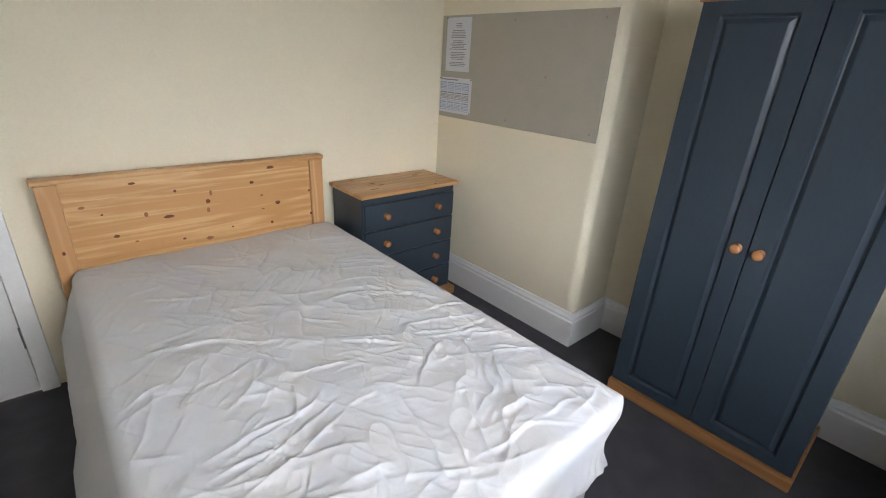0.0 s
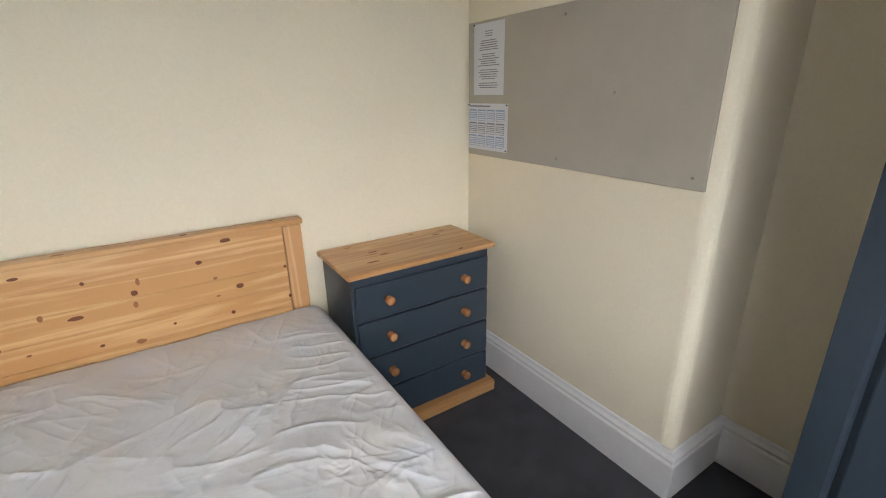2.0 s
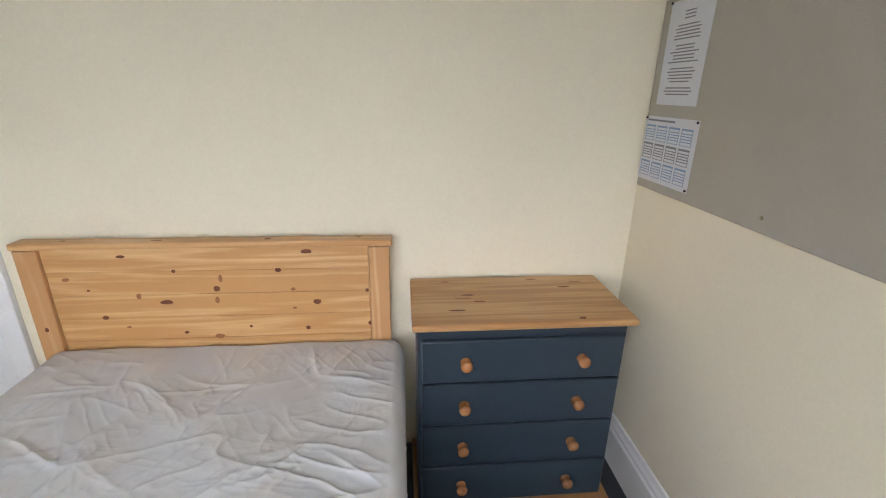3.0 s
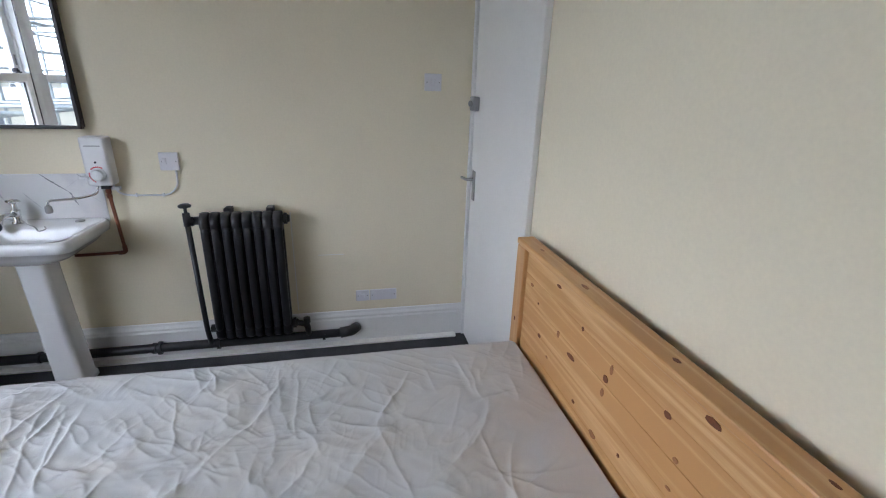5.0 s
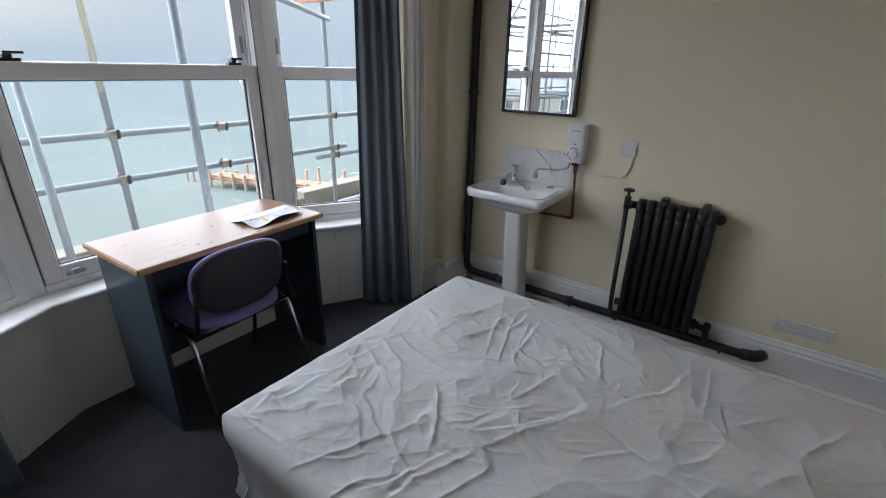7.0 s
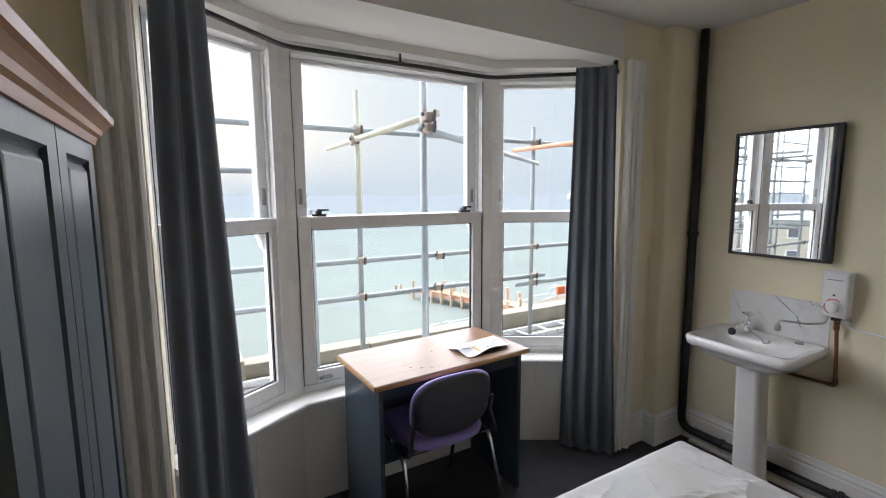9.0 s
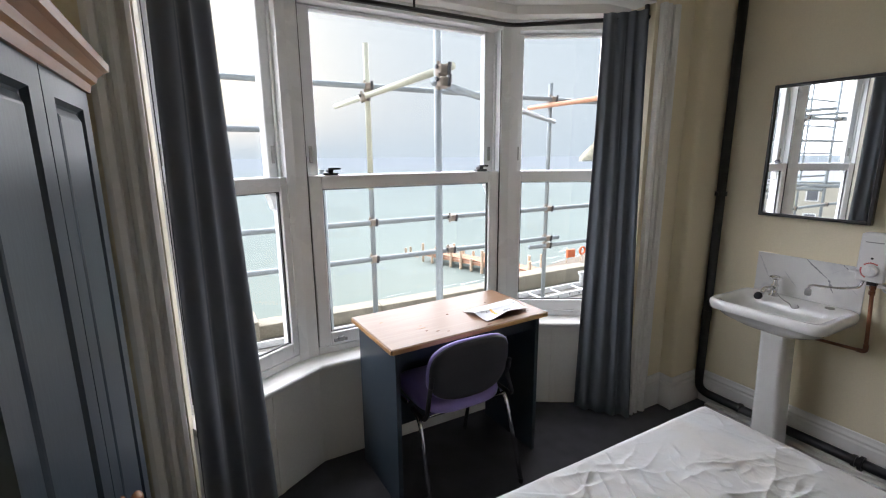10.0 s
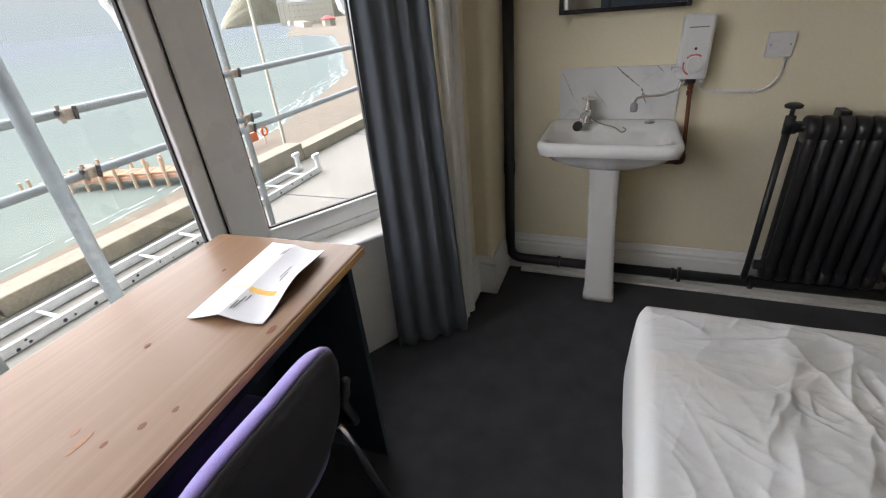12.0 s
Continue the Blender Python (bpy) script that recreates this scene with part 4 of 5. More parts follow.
part("tap_hole_cover", lt((-0.60, SY + 0.15, SZ - 0.002), (0, 0, 1), [(0, 0.02), (0.006, 0.019), (0.009, 0.0)], 16), M_STEEL, basin, "grey tap hole cap", smooth=True)
splash = thing("splashback", (XS, 0.726, SZ - 0.02), "white splashback panel with grey marble veins", "splashback")
part("panel", bx(XS, XS + 0.006, 0.49, 0.962, SZ - 0.02, 1.012, 0.001, 1), M_MARBLE, splash)


def vein(way, width, mat):
    """A ragged thin vein across the panel: way in parts of its width and height."""
    rng = random.Random(int(way[0][0] * 1000))
    pts = []
    for (u0, v0), (u1, v1) in zip(way, way[1:]):
        for k in range(6):
            pts.append((u0 + (u1 - u0) * k / 6, v0 + (v1 - v0) * k / 6))
    pts.append(way[-1])
    bm = bmesh.new()
    rows = []
    for i, (u, v) in enumerate(pts):
        h = width * (0.25 + rng.random()) * math.sin(math.pi * min(0.92, max(0.2, (i + 1) / len(pts))))
        y, z = 0.49 + 0.472 * u + rng.uniform(-0.002, 0.002), min(1.0115, 1.011 - 0.205 * v)
        rows.append([bm.verts.new((x, yy, z)) for x, yy in ((XS + 0.0055, y - h), (XS + 0.0064, y - h), (XS + 0.0064, y + h), (XS + 0.0055, y + h))])
    for a, b in zip(rows, rows[1:]):
        for j in range(4):
            bm.faces.new((a[j], a[(j + 1) % 4], b[(j + 1) % 4], b[j]))
    bm.faces.new(rows[0]), bm.faces.new(rows[-1][::-1])
    return part("vein", bm, mat, splash)


vein(((0.48, 0.0), (0.54, 0.12), (0.58, 0.2), (0.65, 0.33), (0.71, 0.44)), 0.0065, M_VEIN)
vein(((0.70, 0.42), (0.725, 0.55), (0.75, 0.72)), 0.008, M_VEIN)
vein(((0.80, 0.0), (0.84, 0.08), (0.86, 0.13)), 0.005, M_VEIN)
vein(((0.845, 0.08), (0.76, 0.18), (0.68, 0.32)), 0.0022, M_VEIN_PALE)
vein(((0.02, 0.1), (0.07, 0.3), (0.12, 0.55), (0.19, 0.78)), 0.0045, M_VEIN_PALE)
vein(((0.30, 0.42), (0.36, 0.6), (0.43, 0.8)), 0.005, M_VEIN_PALE)
vein(((0.82, 0.38), (0.90, 0.55), (0.96, 0.66)), 0.0028, M_VEIN_PALE)
tap = thing("tap", (-0.6, 0.617, SZ), "old chrome pillar tap with cross head", "tap")
part("body", lt((-0.602, 0.617, SZ - 0.004), (0, 0, 1), [(0, 0.024), (0.006, 0.024), (0.01, 0.016), (0.05, 0.014), (0.055, 0.018), (0.062, 0.018), (0.066, 0.011), (0.09, 0.009), (0.095, 0.006)], 16), M_CHROME, tap, smooth=True)
part("spout", tb(bend([(-0.602, 0.617, SZ + 0.04), (-0.53, 0.605, SZ + 0.048), (-0.512, 0.60, SZ + 0.018)], 0.02), 0.011, 12), M_CHROME, tap, smooth=True)
bm = tb([(-0.602, 0.59, SZ + 0.098), (-0.602, 0.644, SZ + 0.098)], 0.006, 8)
tube(bm, [(-0.629, 0.617, SZ + 0.098), (-0.575, 0.617, SZ + 0.098)], 0.006, 8)
lathe(bm, (-0.602, 0.617, SZ + 0.09), (0, 0, 1), [(0, 0.011), (0.014, 0.012), (0.019, 0.006)], 12)
part("cross_head", bm, M_CHROME, tap, smooth=True)
chain = thing("plug_and_chain", (-0.49, 0.64, SZ), "black rubber plug on a steel ball chain", "plug")
part("plug", lt((-0.515, 0.59, SZ + 0.0), (0.8, -0.2, 0.35), [(0, 0.018), (0.014, 0.021), (0.018, 0.017)], 14), M_SHELL, chain, "black rubber plug", smooth=True)
pts = [(-0.595, 0.63, SZ + 0.022), (-0.57, 0.66, SZ + 0.006), (-0.53, 0.70, SZ + 0.004), (-0.50, 0.74, SZ + 0.002), (-0.47, 0.76, SZ - 0.012), (-0.50, 0.78, SZ - 0.006), (-0.515, 0.765, SZ)]
part("chain", tb(bend(pts, 0.02, 3), 0.0028, 6), M_STEEL, chain)

# ---- mirror ----
mir = thing("mirror", (XS, 0.715, 1.22), "tall wall mirror in a thin black wooden frame", "mirror")
bm = bmesh.new()
f = 0.016
for y0, y1, z0, z1 in ((0.478, 0.478 + f, 1.218, 1.888), (0.953 - f, 0.953, 1.218, 1.888), (0.478 + f, 0.953 - f, 1.218, 1.218 + f), (0.478 + f, 0.953 - f, 1.888 - f, 1.888)):
    box(bm, XS + 0.022, XS + 0.048, y0, y1, z0, z1, 0.003)
part("mirror_frame", bm, M_BLACK, mir)
part("backing", bx(XS + 0.002, XS + 0.022, 0.485, 0.947, 1.225, 1.881), M_BLACK, mir)
part("mirror_glass", bx(XS + 0.034, XS + 0.038, 0.478 + f, 0.953 - f, 1.218 + f, 1.888 - f), M_MIRROR, mir)

# ---- instant water heater ----
heat = thing("water_heater", (XS, 0.99, 0.965), "white plastic over-sink water heater with round dial", "water heater")
bm = bx(XS + 0.001, XS + 0.075, 0.935, 1.04, 0.965, 1.188, 0.012, 4)
part("case", bm, M_PLASTIC, heat, smooth=False)
dial = part("dial", lt((XS + 0.075, 0.990, 1.018), (1, 0, 0), [(0, 0.032), (0.004, 0.032), (0.006, 0.026), (0.02, 0.024), (0.022, 0.02)], 28), M_PLASTIC, heat, "white control dial")
bm = bmesh.new()
for k in range(16):
    a = radians(60 + 12 * k)
    if 6 < k < 9:
        continue
    box(bm, XS + 0.0755, XS + 0.0768, 0.990 + 0.036 * math.cos(a) - 0.003, 0.990 + 0.036 * math.cos(a) + 0.003, 1.018 + 0.036 * math.sin(a) - 0.003, 1.018 + 0.036 * math.sin(a) + 0.003)
part("dial_scale", bm, M_RED, dial, "red and grey scale marks")
part("pointer", bx(XS + 0.096, XS + 0.1, 0.983, 0.997, 1.012, 1.042, 0.002), M_PLASTIC, dial)
part("tap_lever", bx(XS + 0.05, XS + 0.09, 0.915, 0.95, 1.0, 1.012, 0.004), M_PLASTIC, heat, "small white lever")
part("indicator", lt((XS + 0.0752, 0.988, 1.075), (1, 0, 0), [(0, 0.005), (0.002, 0.005)], 10), M_SHELL, heat, "small dark indicator lamp")
bm = bx(XS + 0.0752, XS + 0.0762, 0.955, 1.02, 1.146, 1.150)
part("lettering_bar", bm, M_GREYPL, heat)
sp = part("spout", tb(bend([(XS + 0.045, 0.962, 0.965), (XS + 0.045, 0.955, 0.925), (XS + 0.10, 0.90, 0.915), (XS + 0.145, 0.80, 0.915), (XS + 0.146, 0.797, 0.89)], 0.025), 0.006, 10), M_CHROME, heat, "chrome swivel spout", smooth=True)
part("nozzle", lt((XS + 0.146, 0.797, 0.895), (0, 0, -1), [(0, 0.008), (0.004, 0.013), (0.026, 0.015), (0.034, 0.012)], 14), M_GREYPL, sp, "grey nozzle", smooth=True)
part("connector", bx(XS + 0.02, XS + 0.05, 0.975, 1.01, 0.945, 0.966, 0.003), M_IRON, heat)
cup = thing("copper_pipe", (XS + 0.03, 1.0, 0.63), "tarnished copper supply pipe with elbow fitting", "pipe")
part("pipe", tb(bend([(XS + 0.035, 0.995, 0.955), (XS + 0.04, 1.016, 0.626), (XS + 0.05, 0.80, 0.622)], 0.02), 0.008, 12), M_COPPER, cup, smooth=True)
for z in (0.925, 0.90):
    part("nut", lt((XS + 0.036, 0.997, z), (0, 0, 1), [(0, 0.012), (0.02, 0.012)], 6), M_COPPER, cup)
part("elbow", tb(bend([(XS + 0.039, 1.014, 0.66), (XS + 0.04, 1.016, 0.626), (XS + 0.042, 0.985, 0.625)], 0.02), 0.0105, 12), M_COPPER, cup, smooth=True)
part("clip", bx(XS, XS + 0.03, 0.97, 1.04, 0.935, 0.95, 0.002), M_PLASTIC, cup, "white pipe clip")


# ---- electrical plates ----
def plate(name, y0, y1, z0, z1, label, cat, extra=()):
    p = thing(name, (XS, (y0 + y1) / 2, z0), label, cat)
    part("plate", bx(XS + 0.0005, XS + 0.011, y0, y1, z0, z1, 0.003), M_PLATE, p)
    for y in (y0 + 0.012, y1 - 0.012):
        part("screw", lt((XS + 0.011, y, (z0 + z1) / 2), (1, 0, 0), [(0, 0.0035), (0.0012, 0.003)], 8), M_STEEL, p)
    for e in extra:
        part("rocker", bx(XS + 0.010, XS + 0.0155, *e, 0.002), M_PLATE, p)
    return p


plate("light_switch", 2.512, 2.600, 1.424, 1.508, "square white plastic light switch", "light switch", ((2.546, 2.566, 1.450, 1.482),))
plate("fused_spur", 1.226, 1.312, 1.025, 1.111, "white fused switch for the water heater", "fused switch", ((1.240, 1.258, 1.055, 1.085),))
plate("socket", 2.128, 2.205, 0.258, 0.325, "small white telephone socket above the skirting", "socket", ((2.155, 2.178, 0.280, 0.303),))
plate("blank_plate", 2.209, 2.362, 0.258, 0.325, "long blank white socket plate", "blank plate")
cab = thing("heater_cable", (XS, 1.15, 0.93), "white cable clipped to the wall below the water heater", "cable")
part("cable", tb(bend([(XS + 0.03, 1.02, 0.96), (XS + 0.01, 1.03, 0.915), (XS + 0.008, 1.08, 0.905), (XS + 0.008, 1.25, 0.905), (XS + 0.008, 1.292, 0.95), (XS + 0.008, 1.294, 1.025)], 0.03), 0.0045, 8), M_PLASTIC, cab, smooth=True)
for y in (1.10, 1.22):
    part("clip", bx(XS, XS + 0.014, y - 0.003, y + 0.003, 0.898, 0.914, 0.001), M_PLASTIC, cab)

# ---- black iron pipes ----
pipe = thing("heating_pipe", (-0.61, 0.30, 0), "black painted iron heating pipe from ceiling to skirting", "pipe")
px, py, pr = -0.612, 0.272, 0.0245
part("pipe", tb(bend([(px, py, ZC), (px, py, 0.075), (px - 0.005, 0.48, 0.072), (XS + 0.055, 2.03, 0.085), (XS + 0.055, 2.10, 0.092)], 0.07), pr, 16), M_IRON, pipe, smooth=True)
for z in (1.318, 0.56):
    part("collar", lt((px, py, z - 0.012), (0, 0, 1), [(0, pr + 0.007), (0.024, pr + 0.007)] if z > 1 else [(0, pr + 0.003), (0.06, pr + 0.003)], 16), M_IRON, pipe)
bm = bx(XS, px, py - 0.006, py + 0.006, 1.31, 1.325)
box(bm, px - 0.045, px + 0.045, py - 0.008, py + 0.008, 1.31, 1.325)
part("bracket", bm, M_IRON, pipe)
for y, rr in ((1.078, 0.036), (1.05, 0.03), (1.37, 0.031), (0.52, 0.03), (1.93, 0.03)):
    part("flange", lt((XS + 0.054, y, 0.078), (0, 1, 0), [(0, rr), (0.014, rr)], 16), M_IRON, pipe)
part("end_elbow", tb(bend([(XS + 0.055, 2.03, 0.085), (XS + 0.055, 2.10, 0.095), (XS + 0.02, 2.125, 0.10)], 0.04), 0.031, 16), M_IRON, pipe, smooth=True)
solo("floor_edge_strip", bx(XS + 0.001, XS + 0.067, 0.33, 2.72, 0.0, 0.014, 0.003), M_DADO, "white painted strip at the carpet edge below the pipe", "trim", kind="structure")

# ---- radiator ----
rad = thing("radiator", (XS + 0.09, 1.57, 0), "old black cast iron column radiator", "radiator")
ry0, rn, rp = 1.412, 8, 0.0487
for k in range(rn):
    y = ry0 + rp * (k + 0.0)
    bm = bmesh.new()
    for x in (XS + 0.05, XS + 0.118):
        tube(bm, [(x, y, 0.18), (x, y, 0.22), (x, y, 0.74), (x, y, 0.775)], [0.016, 0.0205, 0.0205, 0.016], 12)
    for z0, z1 in ((0.735, 0.828), (0.135, 0.225)):
        rows = []
        for q, (dz, hx) in enumerate(((0, 0.03), (0.25, 0.052), (0.6, 0.057), (0.85, 0.045), (1, 0.02)) if z0 > 0.5 else ((0, 0.03), (0.2, 0.05), (0.6, 0.055), (1, 0.03))):
            z = z0 + (z1 - z0) * dz
            rows.append([(x, yy, z) for x, yy in rounded(XS + 0.084, y, hx, 0.0215, 0.018, 4)])
        loft(bm, rows)
    part("section", bm, M_IRON, rad, smooth=True)
for z in (0.79, 0.19):
    part("hub", tb([(XS + 0.084, ry0 - 0.05, z), (XS + 0.084, ry0 + rp * (rn - 1) + 0.05, z)], 0.021, 14), M_IRON, rad, smooth=True)
    part("end_nut", lt((XS + 0.084, ry0 + rp * (rn - 1) + 0.028, z), (0, 1, 0), [(0, 0.03), (0.015, 0.03), (0.015, 0.018), (0.028, 0.018)], 8), M_IRON, rad)
for y in (ry0 + 0.1, ry0 + 0.30):
    part("wall_stay", bx(XS, XS + 0.066, y - 0.017, y + 0.017, 0.812, 0.842, 0.003), M_IRON, rad, "flat iron wall stay")
val = part("valve", tb([(XS + 0.105, 1.336, 0.77), (XS + 0.105, 1.336, 0.835)], 0.017, 12), M_IRON, rad, smooth=True)
part("hand_wheel", lt((XS + 0.105, 1.336, 0.862), (0, 0, 1), [(0, 0.008), (0.003, 0.028), (0.012, 0.03), (0.018, 0.02), (0.02, 0)], 18), M_IRON, val, "round iron hand wheel", smooth=True)
part("spindle", tb([(XS + 0.105, 1.336, 0.83), (XS + 0.105, 1.336, 0.87)], 0.008, 8), M_IRON, val)
part("union", lt((XS + 0.1, 1.332, 0.79), (-0.2, 1, 0), [(0, 0.014), (0.014, 0.014), (0.014, 0.024), (0.03, 0.024)], 10), M_IRON, val)
part("riser", tb(bend([(XS + 0.105, 1.336, 0.78), (XS + 0.085, 1.34, 0.17), (XS + 0.064, 1.342, 0.09)], 0.04), 0.013, 12), M_IRON, rad, smooth=True)
part("return_valve", tb(bend([(XS + 0.084, ry0 + rp * (rn - 1) + 0.04, 0.19), (XS + 0.075, ry0 + rp * rn + 0.05, 0.17), (XS + 0.06, ry0 + rp * rn + 0.055, 0.09)], 0.02), 0.016, 10), M_IRON, rad, smooth=True)
part("lockshield", lt((XS + 0.075, ry0 + rp * rn + 0.05, 0.15), (0, 0, 1), [(0, 0.016), (0.03, 0.014), (0.032, 0.02), (0.06, 0.018), (0.065, 0.0)], 10), M_IRON, rad)

# upright pale strip drawn where the radiator's shadow ends, and a level scratch
bm = bx(XS + 0.0002, XS + 0.0014, 1.800, 1.806, 0.22, 0.80, 0.0004, 1)
box(bm, XS + 0.0002, XS + 0.0012, 1.93, 2.07, 0.548, 0.552, 0.0004, 1)
solo("trim_shadow_edge_scratch", bm, M_DADO, "pale line painted at the radiator shadow edge, plus a wall scratch", "paint ridge", kind="structure")

# ---- curtains and rail ----
RAIL = [(-0.075, 0.115, 2.235), (0.05, 0.0, 2.235), (0.47, -0.335, 2.235), (1.63, -0.335, 2.235), (2.05, 0.0, 2.235), (2.135, 0.115, 2.235)]
rail = thing("curtain_rail", (1.05, -0.335, 2.235), "thin black curtain rail bent round the bay", "curtain rail")
part("rail", tb(bend(RAIL, 0.06), 0.011, 10), M_BLACK, rail, smooth=True)
part("hanger", lt((1.05, -0.335, 2.235), (0, 0, 1), [(0, 0.006), (0.07, 0.006), (0.075, 0.018), (0.094, 0.02)], 12), M_BLACK, rail)
for x, y in ((-0.06, 0.105), (2.12, 0.105)):
    part("end_bracket", lt((x, y, 2.235), (0, 0, 1), [(0, 0.012), (0.08, 0.012), (0.082, 0.026), (0.0945, 0.026)], 12), M_BLACK, rail)


def curtain(top, foot, pleats, seed, depth, label):
    """A pleated cloth hung between two plan points, with its own line at the foot."""
    rng = random.Random(seed)
    n, rows = pleats * 20, 36
    am = [rng.uniform(0.75, 1.25) for _ in range(pleats + 2)]
    knots_ = [0.0]
    for _ in range(pleats):
        knots_.append(knots_[-1] + rng.uniform(0.75, 1.25))
    ku = [k / knots_[-1] for k in knots_]
    bm = bmesh.new()
    sheets = []
    for side in (0, 1):
        V = []
        for j in range(rows + 1):
            t = j / rows
            z = 2.265 + (0.012 - 2.265) * t
            A, B = Vector(top[0]).lerp(Vector(foot[0]), t ** 1.3), Vector(top[1]).lerp(Vector(foot[1]), t ** 1.3)
            d = B - A
            w = d.length
            d.normalize()
            nrm = Vector((-d.y, d.x))
            row = []
            for i in range(n + 1):
                q, f = min(i // 20, pleats - 1), (i - 20 * min(i // 20, pleats - 1)) / 20
                u = ku[q] * (1 - f) + ku[q + 1] * f
                a_ = am[q] * (1 - f) + am[q + 1] * f
                s = math.sin(2 * math.pi * f + 0.35 * math.sin(2.2 * t + q * 1.7))
                amp = depth * (0.010 + 0.011 * t) * a_
                sink = 0.30 * math.sin(4 * math.pi * f + q) * (1 - t) * 0.3
                off = amp * (s + sink) + 0.007 * math.sin(4.2 * t + 5 * u + seed) + side * 0.004
                uu = u + 0.012 * math.sin(3 * t + 6 * u)
                P = A + d * (w * uu) + nrm * off
                row.append(bm.verts.new((P.x, P.y, z)))
            V.append(row)
        for j in range(rows):
            for i in range(n):
                bm.faces.new((V[j][i], V[j][i + 1], V[j + 1][i + 1], V[j + 1][i]))
        sheets.append(V)
    first, last = sheets
    for i in range(n):
        for r in (0, rows):
            bm.faces.new((first[r][i], first[r][i + 1], last[r][i + 1], last[r][i]))
    for j in range(rows):
        for c in (0, n):
            bm.faces.new((first[j][c], first[j + 1][c], last[j + 1][c], last[j][c]))
    return solo("curtain", bm, M_CURTAIN, label, "curtain", "bay curtains", smooth=True)


curtain(((-0.052, 0.125), (0.105, -0.03)), ((-0.065, 0.20), (0.145, -0.04)), 4, 2, 0.7, "slate grey full-length curtain drawn open beside the basin")
curtain(((1.958, 0.0), (2.126, 0.135)), ((1.89, -0.03), (2.15, 0.18)), 3, 5, 0.55, "slate grey full-length curtain drawn open beside the wardrobe")

# ---- desk ----
DX0, DX1, DY0, DY1, DZ = 0.590, 1.452, -0.270, 0.190, 0.777
desk = thing("desk", (1.02, -0.04, 0), "small desk with pine top and blue-grey painted panel sides", "desk")
dtop = part("desktop", bx(DX0, DX1, DY0, DY1, DZ - 0.024, DZ, 0.007, 3), M_DESK, desk, "pale pine top with rounded darker edge")
knots(dtop, [(1.034, -0.051, 6, 4, 0), (0.94, 0.166, 11, 5, 0), (1.185, 0.109, 6, 4, 0), (1.146, 0.135, 5, 3, 0), (1.221, 0.012, 7, 4, 1), (1.227, 0.08, 5, 3, 0), (1.235, 0.041, 18, 4, 1), (0.766, -0.103, 5, 3, 0), (0.66, 0.12, 5, 3, 1), (1.36, -0.12, 7, 4, 1)], lambda u, v: Vector((u, v, DZ)), Vector((0, 0, 1)))
for e in ((DX0 + 0.004, DX1 - 0.004, DY1 - 0.001, DY1 + 0.0025), (DX0 - 0.0025, DX0 + 0.001, DY0 + 0.004, DY1 - 0.004), (DX1 - 0.001, DX1 + 0.0025, DY0 + 0.004, DY1 - 0.004)):
    part("edge_band", bx(*e, DZ - 0.0225, DZ - 0.0035, 0.0012, 1), M_PINE_DARK, desk, "darker rounded edge strip")
for x in (DX0 + 0.03, DX1 - 0.052):
    part("side_panel", bx(x, x + 0.022, DY0 + 0.02, DY1 - 0.03, 0.0, DZ - 0.024, 0.002), M_BLUE, desk)
part("back_panel", bx(DX0 + 0.052, DX1 - 0.052, DY0 + 0.06, DY0 + 0.078, 0.16, DZ - 0.024), M_BLUE, desk)
desk.rotation_euler[2] = radians(2.8)
part("apron", bx(DX0 + 0.052, DX1 - 0.052, DY1 - 0.075, DY1 - 0.055, DZ - 0.10, DZ - 0.024, 0.002), M_BLUE, desk)

# ---- chair ----
chair = thing("chair", (1.10, 0.06, 0), "office chair with purple fabric seat, black shell and chrome legs", "chair")
ccx = 1.085


def pad(bm, fn, loops, n=40):
    rings = [[bm.verts.new(fn(s, h, 2 * math.pi * k / n)) for k in range(n)] for s, h in loops]
    for a, b in zip(rings, rings[1:]):
        for k in range(n):
            bm.faces.new((a[k], a[(k + 1) % n], b[(k + 1) % n], b[k]))
    bm.faces.new(rings[0][::-1]), bm.faces.new(rings[-1])
    return bm


def sup(a, e=0.55):
    c, s = math.cos(a), math.sin(a)
    return math.copysign(abs(c) ** e, c), math.copysign(abs(s) ** e, s)


def seat_pt(s, h, a):
    u, v = sup(a)
    return (ccx + 0.215 * s * u, 0.035 + 0.205 * s * v, 0.425 + h + 0.012 * (s * u) ** 2)


part("seat", pad(bmesh.new(), seat_pt, [(0.2, 0.0), (0.9, 0.0), (0.985, 0.012), (1.0, 0.028), (0.985, 0.045), (0.9, 0.055), (0.5, 0.06), (0.1, 0.058)]), M_PURPLE, chair, "purple fabric seat pad", smooth=True)


def back_pt(s, h, a):
    u, v = sup(a, 0.72)
    x, z = 0.205 * s * u, 0.145 * s * v
    lean = 0.16
    return (ccx + 0.015 + x, 0.255 + h + lean * z * 1.0 - 0.7 * x * x + 0.03, 0.655 + z)


